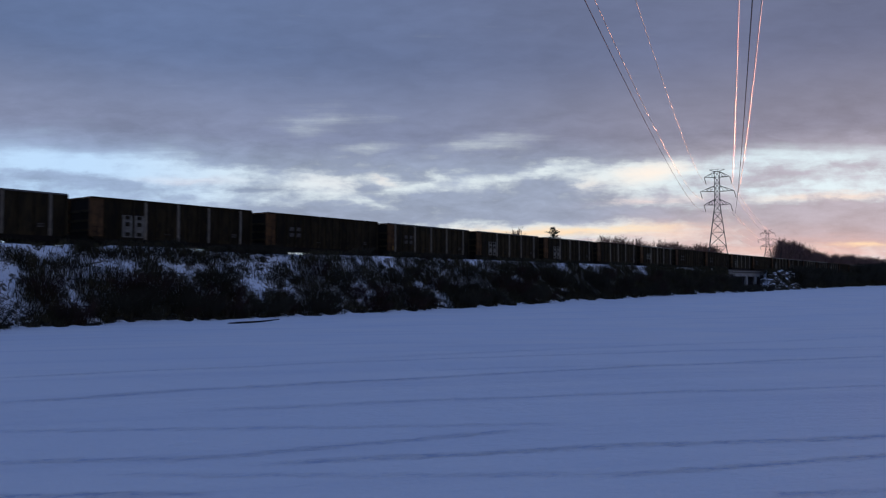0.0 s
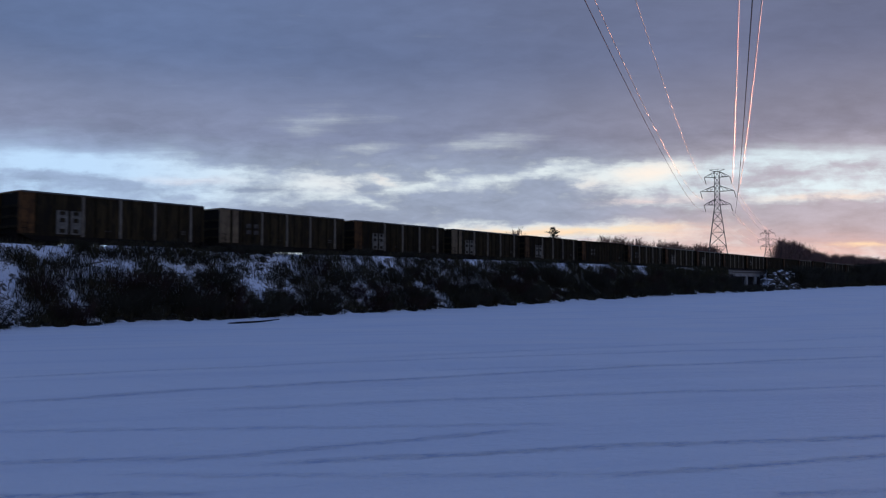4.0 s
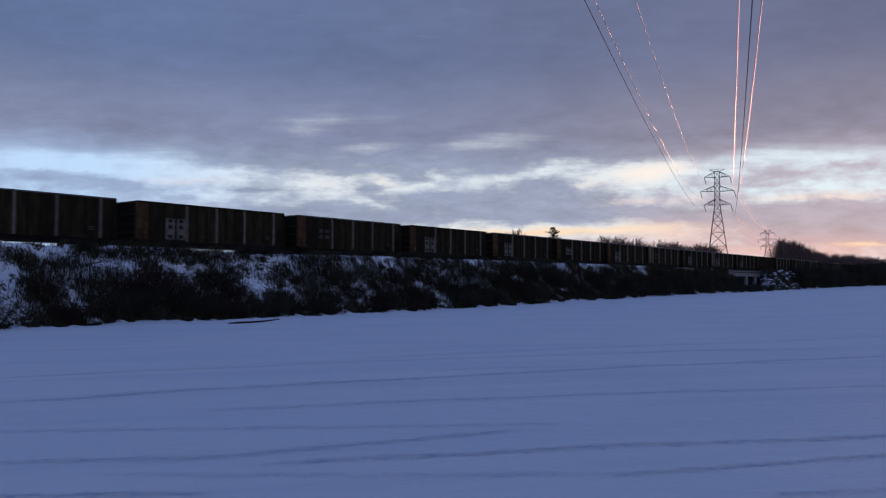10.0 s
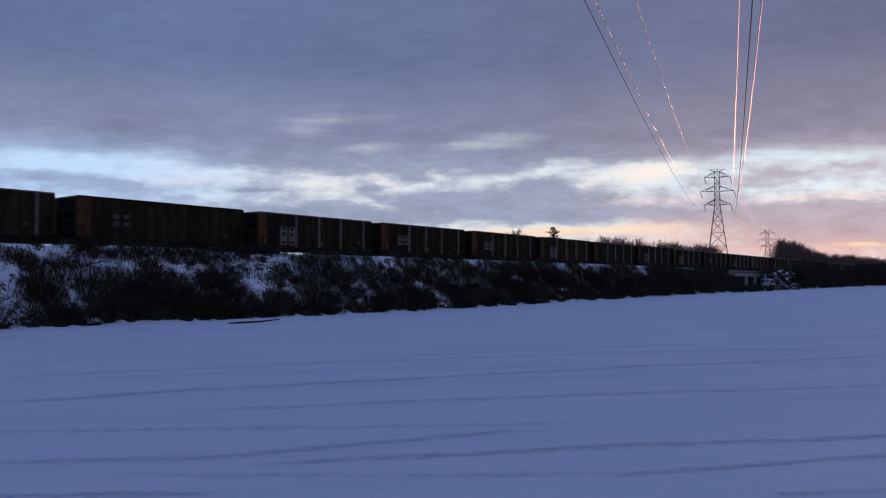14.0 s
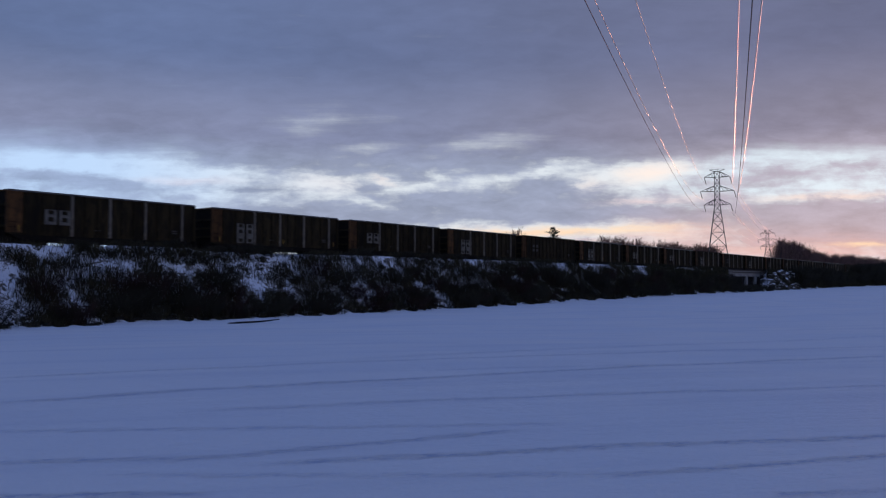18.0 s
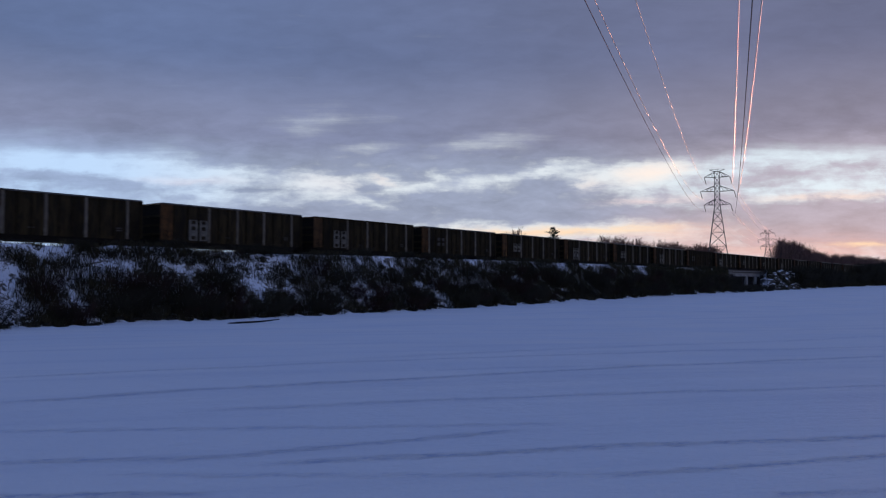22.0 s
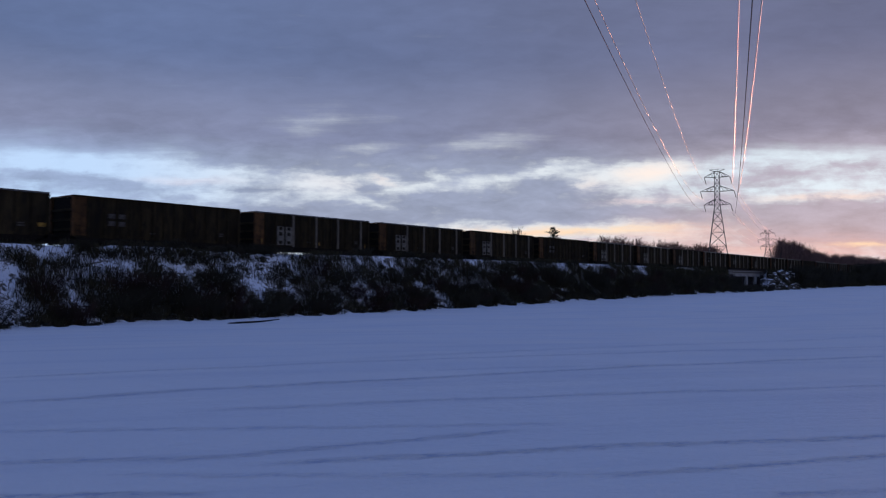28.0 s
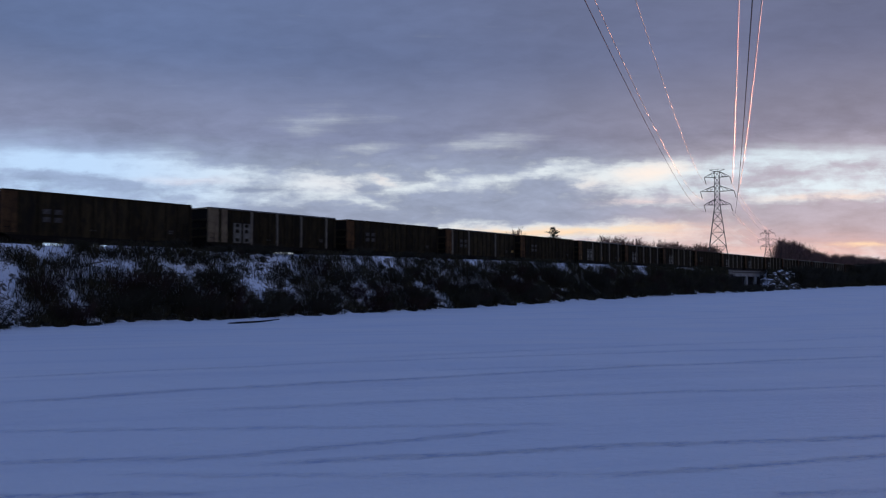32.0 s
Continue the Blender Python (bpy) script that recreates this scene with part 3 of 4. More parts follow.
def rib(width):
    return Form().loft([[(-width / 2, 0, SILL + 0.02), (-width / 2 + 0.02, -0.085, SILL + 0.05), (width / 2 - 0.02, -0.085, SILL + 0.05), (width / 2, 0, SILL + 0.02)],
                        [(-width / 2, 0, TOP - 0.102), (-width / 2 + 0.02, -0.085, TOP - 0.16), (width / 2 - 0.02, -0.085, TOP - 0.16), (width / 2, 0, TOP - 0.102)]])


def end_rib():
    return Form().box(-0.11, 0, -HALF + 0.06, HALF - 0.06, -0.09, 0.09)


def corner_post():
    return Form().box(-0.06, 0.10, -0.09, 0.07, SILL + 0.1, TOP - 0.102)


def emblem(low):
    """One column of the emblem: a painted strip with three openings; low: where the paint has worn away below."""
    f, w, top = Form(), 0.84, 1.65
    z = low
    for z0, z1 in ((0.10, 0.38), (0.83, 1.14), (1.34, 1.60)):
        if z1 < low:
            continue
        if z0 > z:
            f.box(0, w, -0.006, 0, z, z0)
        f.box(0, 0.24, -0.006, 0, z0, z1)
        f.box(w - 0.22, w, -0.006, 0, z0, z1)
        z = z1
    return f.box(0, w, -0.006, 0, z, top)


def emblem_block():
    return Form().box(0, 0.55, -0.006, 0, 0, 0.34)


def wheel():
    f = Form()
    rim = lambda y, r: [(r * cos(2 * pi * i / 20), y, r * sin(2 * pi * i / 20)) for i in range(20)]
    return f.loft([rim(-0.07, 0.40), rim(-0.05, 0.425), rim(0.04, 0.43), rim(0.042, 0.46), rim(0.07, 0.46)])


def side_frame():
    return Form().prism([(-1.15, 0.34), (-1.15, 0.58), (-0.75, 0.66), (-0.35, 0.80), (0.35, 0.80), (0.75, 0.66), (1.15, 0.58), (1.15, 0.34), (0.80, 0.40), (0.45, 0.20), (-0.45, 0.20), (-0.80, 0.40)], -0.08, 0.08)


def bolster():
    return Form().box(-0.25, 0.25, -0.92, 0.92, 0.42, 0.72)


def coupler():
    return Form().prism([(0.0, 0.72), (0.5, 0.74), (0.55, 0.66), (0.84, 0.68), (0.84, 0.98), (0.55, 1.0), (0.5, 0.92), (0.0, 0.94)], -0.13, 0.13)


def centre_sill():
    return Form().box(-0.35, BODY + 0.35, -0.19, 0.19, 0.66, SILL + 0.1)


def tub():
    """The belly that hangs between the bogies."""
    return Form().loft([[(3.6, y, z) for y, z in ((-1.1, SILL - 0.162), (1.1, SILL - 0.162), (0.9, 0.58), (-0.9, 0.58))],
                        [(BODY - 3.6, y, z) for y, z in ((-1.1, SILL - 0.162), (1.1, SILL - 0.162), (0.9, 0.58), (-0.9, 0.58))]])


def floor_sheet():
    return Form().box(0.05, BODY - 0.05, -HALF + 0.052, HALF - 0.052, SILL + 0.101, SILL + 0.16)


def ladder():
    f = Form()
    for x in (0.0, 0.42):
        f.box(x - 0.02, x + 0.02, -0.06, -0.02, 0.62, 2.3)
    for i in range(5):
        f.box(0.02, 0.40, -0.06, -0.03, 0.66 + 0.36 * i, 0.70 + 0.36 * i)
    return f


def brake_wheel():
    pts = [(0, 0.28 * cos(2 * pi * i / 16), 0.28 * sin(2 * pi * i / 16)) for i in range(17)]
    f = Form().tube(pts, [0.02] * 17, 5)
    f.box(-0.015, 0.015, -0.27, 0.27, -0.015, 0.015)
    return f.box(-0.015, 0.015, -0.015, 0.015, -0.27, 0.27)


def tick():
    return Form().box(0, 0.07, -0.012, 0, 0, 0.36)


PALE = {"four": (4.40, 7.25, 10.1, 13.3), "five": (1.15, 4.40, 7.25, 10.1, 13.3), "three": (1.15, 4.40, 10.1), "none": ()}
RIBS = (1.15, 2.40, 3.41, 4.40, 5.35, 6.30, 7.25, 8.20, 9.15, 10.10, 11.17, 12.23, 13.30)


def wagon(mark, pale, paint, ticks=0, plated=False):
    """An open coal wagon. Its origin lies on the rails below the near corner of its painted end."""
    words = {"full": "white block emblem", "worn": "worn white emblem", "faint": "faded emblem", "no": "no emblem"}[mark]
    coat = {"tan": "cream", "orange": "orange", "brown": "brown"}[paint]
    ribs = "plain rusty ribs" if pale == "none" else "pale upright ribs"
    car = tagged(empty("coal_wagon"), f"dark steel coal wagon, {coat} end, {ribs}, {words}", "rail wagon", "wagons of the coal train")
    flip = Matrix.Translation((BODY, 0, 0)) @ pose(0, 0, 0, 0, 0, 180)
    at = lambda x, y, z=0.0: Matrix.Translation((x, y, z))
    for m in (at(0, -HALF), at(0, HALF - 0.05)):
        part("side_panel", mesh_of("side_panel", side_sheet, "steel"), car, m)
    part("end_panel", mesh_of("end_panel", end_sheet, "under"), car, at(0.12, 0), "coal-black end wall")
    part("end_panel", mesh_of("end_panel", end_sheet, "steel"), car, at(BODY - 0.17, 0))
    for y in (-HALF - 0.02, HALF):
        part("top_rail", mesh_of("top_rail", chord, "steel" if pale == "none" or paint == "brown" else "chord"), car, at(0, y))
    for x in (0.0, BODY - 0.12):
        part("end_top_rail", mesh_of("end_top_rail", lambda: Form().box(0, 0.12, -HALF + 0.075, HALF - 0.075, TOP - 0.098, TOP - 0.01), paint if x == 0 else "steel"), car, at(x, 0))
    for y in (-HALF - 0.01, HALF - 0.11):
        part("side_sill", mesh_of("side_sill", sill_beam, "under"), car, at(0, y))
    for i, x in enumerate(RIBS):
        if not any(abs(x - p) < 0.34 for p in PALE[pale]):
            part("rib", mesh_of("rib", lambda: rib(0.15), "rib_dark"), car, at(x, -HALF))
        part("rib", mesh_of("rib", lambda: rib(0.15), "rib_dark"), car, at(BODY - x, HALF) @ pose(0, 0, 0, 0, 0, 180))
    for p in PALE[pale]:
        part("rib", mesh_of("pale_rib", lambda: rib(0.22), "rib_pale"), car, at(p, -HALF), "pale painted rib")
    for z in (1.45, 2.15, 2.85):
        part("end_rib", mesh_of("end_rib", end_rib, "rib_dark"), car, at(0.12, 0, z))
        part("end_rib", mesh_of("end_rib", end_rib, "steel"), car, at(BODY - 0.12, 0, z) @ pose(0, 0, 0, 0, 0, 180))
    plate = lambda w: (lambda: Form().prism([(0.10, SILL + 0.14), (w, SILL + 0.14), (w, TOP - 0.104), (0.10, TOP - 0.104)], -0.004, 0))
    if paint == "tan":
        part("painted_panel", mesh_of("painted_panel_wide", plate(1.02), paint), car, at(0, -HALF), "weathered cream paint")
        part("painted_panel", mesh_of("painted_panel_second", lambda: Form().box(1.28, 1.88, -0.004, 0, SILL + 0.14, TOP - 0.104), paint), car, at(0, -HALF), "weathered cream paint")
    else:
        part("painted_panel", mesh_of("painted_panel", plate(1.02), paint), car, at(0, -HALF), f"weathered {coat} paint")
    part("corner_post", mesh_of("corner_post", corner_post, paint), car, at(0.0, -HALF))
    part("corner_post", mesh_of("corner_post", corner_post, paint), car, at(0.0, HALF))
    part("corner_post", mesh_of("corner_post", corner_post, "steel"), car, at(BODY - 0.06, -HALF))
    part("corner_post", mesh_of("corner_post", corner_post, "steel"), car, at(BODY - 0.06, HALF))
    if mark in ("full", "worn"):
        for x in (2.50, 3.46):
            part("emblem", mesh_of("emblem_" + mark, lambda: emblem(0.0 if mark == "full" else 0.62), "white"), car, at(x, -HALF - 0.002, SILL + 0.16), "worn white painted emblem")
    if mark == "faint":
        for x, z in ((2.7, 2.35), (3.5, 2.35), (2.7, 1.80), (3.5, 1.80)):
            part("emblem", mesh_of("emblem_block", emblem_block, "faint"), car, at(x, -HALF - 0.002, z), "faded painted emblem")
    for i in range(ticks):
        part("reflector", mesh_of("reflector", tick, "reflector"), car, at((0.75, 7.62, 13.9, 4.75)[i], -HALF - 0.012, SILL + 0.25), "yellow reflective strip")
    for x, z in ((12.45, 1.45), (12.45, 1.62), (6.1, 1.35)):
        part("data_bar", mesh_of("data_bar", lambda: Form().box(0, 0.42, -0.005, 0, 0, 0.09), "faint"), car, at(x, -HALF - 0.001, z), "small painted data bar")
    if plated:
        part("placard", mesh_of("placard", lambda: Form().box(0, 0.5, -0.02, 0, 0, 0.28), "reflector"), car, at(13.75, -HALF - 0.012, SILL + 0.62), "yellow placard")
    part("floor", mesh_of("floor_sheet", floor_sheet, "steel"), car)
    part("centre_sill", mesh_of("centre_sill", centre_sill, "under"), car)
    part("belly", mesh_of("belly", tub, "under"), car)
    for m in (flip, Matrix()):
        part("coupler", mesh_of("coupler", coupler, "under"), car, m @ at(BODY, 0))
    part("ladder", mesh_of("ladder", ladder, "under"), car, at(BODY - 0.75, -HALF))
    part("ladder", mesh_of("ladder", ladder, "under"), car, flip @ at(BODY - 0.75, -HALF))
    for m in (flip, Matrix()):
        part("end_sill", mesh_of("end_sill", lambda: Form().box(0.02, 0.22, -HALF + 0.06, HALF - 0.06, 0.36, SILL + 0.245), "under"), car, m @ at(BODY, 0))
        for y in (-HALF + 0.05, HALF - 0.55):
            part("step", mesh_of("step", lambda: Form().box(-0.32, -0.28, 0, 0.04, 0.30, SILL - 0.1).box(-0.32, -0.28, 0.46, 0.5, 0.30, SILL - 0.1).box(-0.42, -0.18, 0, 0.5, 0.28, 0.299).box(-0.40, 0.24, 0.1, 0.4, 0.42, 0.72), "under"), car, m @ at(BODY, y))
    part("grab_iron", mesh_of("grab_iron", lambda: Form().box(0.06, 0.09, -0.05, -0.02, 1.0, 1.72).box(0.53, 0.56, -0.05, -0.02, 1.0, 1.72).box(0.09, 0.53, -0.05, -0.02, 1.69, 1.72).box(0.09, 0.53, -0.05, -0.02, 1.33, 1.36), "under"), car, at(0, -HALF))
    part("brake_wheel", mesh_of("brake_wheel", brake_wheel, "under"), car, at(-0.10, -0.7, 2.5))
    for x in (1.75, BODY - 1.75):
        bogie = part("bogie", mesh_of("bolster", bolster, "under"), car, at(x, 0))
        for y in (-1.0, 1.0):
            part("side_frame", mesh_of("side_frame", side_frame, "under"), bogie, at(0, y))
        for dx in (-0.89, 0.89):
            for y, turn in ((-0.76, 180), (0.76, 0)):
                part("wheel", mesh_of("wheel", wheel, "under"), bogie, at(dx, y, 0.43) @ pose(0, 0, 0, 0, 0, turn))
    return car


# From the front of the train to its rear: emblem, pale ribs, end paint, reflectors.
LIVERY = {
    2: ("faint", "five", "orange", 1), 1: ("faint", "none", "orange", 0), 0: ("full", "four", "brown", 0), -1: ("full", "four", "tan", 0),
    -2: ("full", "four", "orange", 0), -3: ("faint", "four", "tan", 0), -4: ("full", "four", "orange", 0), -5: ("worn", "four", "orange", 0),
    -6: ("full", "four", "orange", 0), -7: ("full", "four", "brown", 1), -8: ("faint", "four", "orange", 0), -9: ("full", "four", "brown", 0),
    -10: ("worn", "four", "orange", 0), -11: ("worn", "four", "orange", 3), -12: ("full", "four", "orange", 2), -13: ("faint", "none", "orange", 0),
    -14: ("full", "four", "orange", 0), -15: ("worn", "four", "orange", 0), -16: ("full", "four", "orange", 3), -17: ("worn", "four", "orange", 1),
    -18: ("faint", "five", "orange", 0), -19: ("full", "four", "brown", 0), -20: ("full", "four", "orange", 0), -21: ("full", "four", "orange", 0),
    -22: ("faint", "none", "orange", 0), -23: ("full", "four", "brown", 0), -24: ("full", "four", "orange", 0), -25: ("full", "four", "orange", 3),
    -26: ("faint", "none", "orange", 0), -27: ("faint", "three", "orange", 0), -28: ("faint", "none", "orange", 0), -29: ("full", "four", "tan", 0),
    -30: ("faint", "none", "brown", 0), 3: ("full", "four", "orange", 0), 4: ("full", "four", "orange", 0), 5: ("no", "four", "brown", 0),
    6: ("worn", "four", "orange", 0), 7: ("faint", "none", "brown", 0),
}
FIRST_X = 29.65     # near corner of wagon 0 at the start
SPEED = [(0.0, 0.27), (3.0, 0.30), (5.6, -0.20), (9.0, -0.38), (12.0, -0.16), (16.0, -0.10), (20.0, -0.09), (24.0, 0.04), (28.0, 0.10), (32.0, 0.11)]


def travelled(t, k):
    return (0.92609 * t - 0.0157) * PITCH + k


TRAIN = []
for number in range(24, -33, -1):
    kinds = LIVERY.get(number) or LIVERY[-((number * 7) % 29) - 1]
    TRAIN.append((number, wagon(*kinds, plated=number == -27)))


def motions():
    """The train rolls away along the rails at a steady pace."""
    for number, car in TRAIN:
        rows = [(t, pose(FIRST_X + PITCH * number + travelled(t, k), TRACK_Y, RAIL_Z)) for t, k in SPEED]
        walk(car, rows)


# ---- power line ----
ARMS = ((0.69, 4.8), (0.805, 6.05), (0.925, 4.6))      # height as a share of the tower, half-length of the arm
TOWER_H = 45.0


def strut(f, a, b, w):
    return f.tube([a, b], [w, w], 4)


def tower_width(h):
    """Half-width of the body at a height."""
    return 5.0 + (0.95 - 5.0) * min(h / (0.69 * TOWER_H), 1.0)


def lattice_tower(m, label):
    tw = tagged(empty("lattice_tower", m), label, "power pylon", "pylons of the power line")
    corners = ((1, 1), (1, -1), (-1, -1), (-1, 1))
    P = lambda c, h: Vector((c[0] * tower_width(h), c[1] * tower_width(h), h))
    knee, head = 0.69 * TOWER_H, 0.975 * TOWER_H
    for c in corners:
        part("leg", strut(strut(Form(), P(c, 0), P(c, knee), 0.15), P(c, knee), P(c, head), 0.12).mesh("leg", M["lattice"]), tw)
    levels = [0, 8.4, 15.2, 20.6, 24.8, 28.2, 31.05, 33.1, 35.2, 37.3, 39.4, 41.6, head]
    for a, b in zip(levels, levels[1:]):
        f = Form()
        for i in range(4):
            c, d = corners[i], corners[(i + 1) % 4]
            strut(f, P(c, a), P(d, b), 0.06)
            strut(f, P(d, a), P(c, b), 0.06)
            strut(f, P(c, b), P(d, b), 0.06)
        part("bracing", f.mesh("bracing", M["lattice"]), tw)
    for share, half in ARMS:
        h = share * TOWER_H
        for side in (-1, 1):
            f = Form()
            w = tower_width(h)
            tip = Vector((side * half, 0, h + 0.15))
            for y in (-w, w):
                strut(f, Vector((side * w, y, h)), tip, 0.085)
                strut(f, Vector((side * w, y, h + 2.1)), tip, 0.08)
                for k in (0.3, 0.6):
                    strut(f, Vector((side * w, y, h)).lerp(tip, k), Vector((side * w, y, h + 2.1)).lerp(tip, k), 0.045)
                    strut(f, Vector((side * w, y, h)).lerp(tip, k), Vector((side * w, y, h + 2.1)).lerp(tip, k - 0.3), 0.045)
            part("crossarm", f.mesh("crossarm", M["lattice"]), tw)
            g, n = Form(), 14
            low = tip + Vector((0.6, 0, -2.6))
            pts = [tip.lerp(low, i / n) for i in range(n + 1)]
            g.tube(pts, [0.16 if i % 2 else 0.10 for i in range(n + 1)], 8)
            part("insulator", g.mesh("insulator", M["insulator"]), tw, label="string of insulator discs")
    f = Form()
    for side in (-1, 1):
        for y in (-0.9, 0.9):
            strut(f, Vector((side * 0.95, y, head)), Vector((side * 2.9, 0, head + 0.75)), 0.055)
        strut(f, Vector((0, 0, head + 0.75)), Vector((side * 2.9, 0, head + 0.75)), 0.06)
    strut(f, Vector((-0.95, 0, head)), Vector((0.95, 0, head)), 0.10)
    part("earth_wire_arm", f.mesh("earth_wire_arm", M["lattice"]), tw)
    return tw


def line_pose(p, way, z):
    """A tower whose arms stand across the line."""
    turn = math.degrees(atan2(way.y, way.x)) - 90
    return pose(p.x, p.y, z, 0, 0, turn)


T1 = spot(104.4, 300.0)
T2 = spot(230.0, 560.0)
LINE = (AHEAD * 0.9403 + ASIDE * 0.3405).normalized()
T0 = T1 - LINE * 395.0
POSES = [line_pose(T0, LINE, level(T0.x, T0.y) - 0.1), line_pose(T1, LINE, level(T1.x, T1.y) - 0.2),
         line_pose(T2, (T2 - T1).normalized(), level(T2.x, T2.y) - 0.2) @ Matrix.Diagonal((1.04, 0.87, 0.87, 1))]
for m, label in zip(POSES, ("steel lattice pylon behind the field", "tall steel lattice pylon with six arms beyond the railway", "distant steel lattice pylon beside bare trees")):
    lattice_tower(m, label)


# Sag of each wire over the field, and how much lower it leaves the first pylon: arm, side.
HANG = {(0, -1): (7.8, 3.0), (1, -1): (9.0, 2.5), (2, -1): (8.2, 4.0), (0, 1): (12.6, -0.5), (1, 1): (9.4, 1.5), (2, 1): (10.4, 0.0)}


def make_wires():
    for first in (True, False):
        a, b = POSES[:2] if first else POSES[1:]
        for arm, (share, half) in enumerate(ARMS):
            for side in (-1, 1):
                sag, drop = HANG[arm, side] if first else (3.0, 0.0)
                tip = Vector((side * half + 0.6, 0, share * TOWER_H - 2.45))
                p, q = a @ tip - Vector((0, 0, drop)), b @ tip
                n = 160
                pts = [p.lerp(q, i / n) - Vector((0, 0, sag * 4 * (i / n) * (1 - i / n))) for i in range(n + 1)]
                # Wires with the strong glint are drawn thicker; the rest get darker copies.
                unlit = arm == 0 and first
                thick = (0.034 if unlit else 0.068) if side > 0 else (0.028 if unlit else 0.028)
                kind = "wire_unlit" if unlit else "wire" if side > 0 or not first else "wire_dim"
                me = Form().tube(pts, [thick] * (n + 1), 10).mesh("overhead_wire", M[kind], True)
                tagged(new("overhead_wire", me), ("unlit dark" if unlit else "bright aluminium") + " overhead wire strung between pylons", "power cable", "wires of the power line")


make_wires()


# ---- shrubs and grass on the bank ----
# open snow on the bank: distance along the line, share of the height, half-length, half-height
BANK_START = ((21.3, 0.36, 1.1, 0.36, 1.7), (21.3, 0.1, 0.4, 0.09, 0.99), (22.2, 0.61, 0.6, 0.03, 0.88), (23.1, 0.94, 1, 0.04, 0.99), (22.6, 0.87, 0.7, 0.04, 0.66), (24, 0.89, 0.6, 0.04, 0.88),
              (24.2, 0.82, 0.5, 0.04, 0.99), (24.7, 0.73, 0.6, 0.05, 1.1), (26, 0.87, 0.7, 0.04, 1.21), (26.3, 0.8, 0.5, 0.06, 0.99), (26.4, 0.74, 0.5, 0.03, 0.88), (25.3, 0.92, 0.7, 0.02, 0.66),
              (27.3, 0.7, 0.6, 0.07, 1.1), (28.3, 0.67, 0.6, 0.06, 1.1), (26.4, 0.6, 0.5, 0.06, 0.99), (26.6, 0.53, 0.9, 0.04, 0.88), (25, 0.45, 0.7, 0.08, 0.77), (25.6, 0.41, 0.7, 0.07, 0.66))
BANK_NEAR = ((24.4, 0.34, 0.3, 0.04, 0.44), (29.4, 0.9, 0.5, 0.08, 1.1), (29, 0.92, 0.7, 0.03, 0.66), (30.4, 0.97, 0.4, 0.04, 0.66), (30.9, 0.85, 0.7, 0.05, 0.88), (30.4, 0.81, 0.3, 0.03, 0.66),
             (30.2, 0.61, 0.6, 0.06, 0.88), (30.1, 0.67, 0.4, 0.04, 0.66), (33.8, 0.91, 0.7, 0.04, 0.77), (32.8, 0.66, 0.5, 0.06, 0.77), (40.9, 0.97, 6.4, 0.03, 1.1), (33.7, 0.6, 0.8, 0.07, 1.1),
             (35.5, 0.62, 0.7, 0.05, 0.55), (37.8, 0.79, 0.7, 0.04, 0.66), (37.6, 0.64, 0.4, 0.09, 0.66), (40.1, 0.69, 1.4, 0.12, 1.54), (42.2, 0.78, 0.7, 0.13, 0.99), (41.4, 0.64, 1, 0.07, 0.88))
BANK_MIDDLE = ((40.8, 0.42, 1, 0.07, 1.21), (39.2, 0.51, 0.5, 0.05, 0.66), (35.7, 0.26, 0.9, 0.05, 0.66), (39, 0.26, 1, 0.08, 0.55), (43.2, 0.18, 0.7, 0.08, 0.88), (43.2, 0.65, 0.6, 0.11, 0.55),
               (45.7, 0.75, 1.2, 0.08, 0.66), (44.9, 0.62, 0.9, 0.06, 0.55), (49.7, 0.83, 1.3, 0.07, 0.77), (48.1, 0.7, 0.7, 0.07, 0.55), (46.7, 0.96, 2, 0.03, 0.66), (47.9, 0.23, 0.5, 0.09, 0.77),
               (46.4, 0.33, 0.9, 0.05, 0.44), (54.6, 0.92, 3.6, 0.04, 0.88), (51.7, 0.71, 1, 0.06, 0.99), (55.7, 0.82, 2.4, 0.06, 0.77), (54.2, 0.69, 1.6, 0.1, 0.66), (58.4, 0.88, 0.9, 0.06, 0.55))
BANK_AFTER = ((58.5, 0.67, 0.7, 0.17, 0.99), (66.1, 0.88, 1.2, 0.07, 0.99), (67, 0.79, 1.4, 0.1, 0.66), (63.9, 0.75, 0.8, 0.09, 0.44), (72.6, 0.76, 0.7, 0.18, 0.66), (71.7, 0.86, 1.3, 0.06, 0.55),
              (70.8, 0.43, 0.7, 0.06, 0.88), (73.4, 0.95, 6.9, 0.03, 0.66), (54.6, 0.26, 0.5, 0.18, 0.77), (51.9, 0.12, 0.6, 0.13, 0.77), (48.8, 0.13, 0.8, 0.07, 0.77), (56.2, 0.12, 0.6, 0.1, 0.44),
              (62.1, 0.17, 1.2, 0.19, 0.61), (63, 0.39, 0.6, 0.09, 0.55), (67, 0.32, 1.4, 0.09, 0.55), (65.9, 0.04, 0.5, 0.06, 0.66), (92.4, 0.78, 1.9, 0.12, 1.21), (99.8, 0.88, 2.4, 0.12, 1.1))
BANK_FAR = ((86.7, 0.9, 1.7, 0.06, 0.55), (85.4, 0.29, 1.4, 0.08, 0.44), (82.4, 0.38, 1, 0.07, 0.44), (93.9, 0.33, 0.9, 0.07, 0.44), (103.7, 0.91, 2.6, 0.1, 1.1), (108.7, 0.94, 4.4, 0.05, 0.88),
            (117.8, 0.78, 1.8, 0.19, 0.99), (110, 0.68, 1.6, 0.11, 0.55), (136.6, 0.91, 3.9, 0.09, 0.77), (143.3, 0.93, 4.6, 0.09, 0.77), (103.2, 0.24, 0.9, 0.12, 0.44))


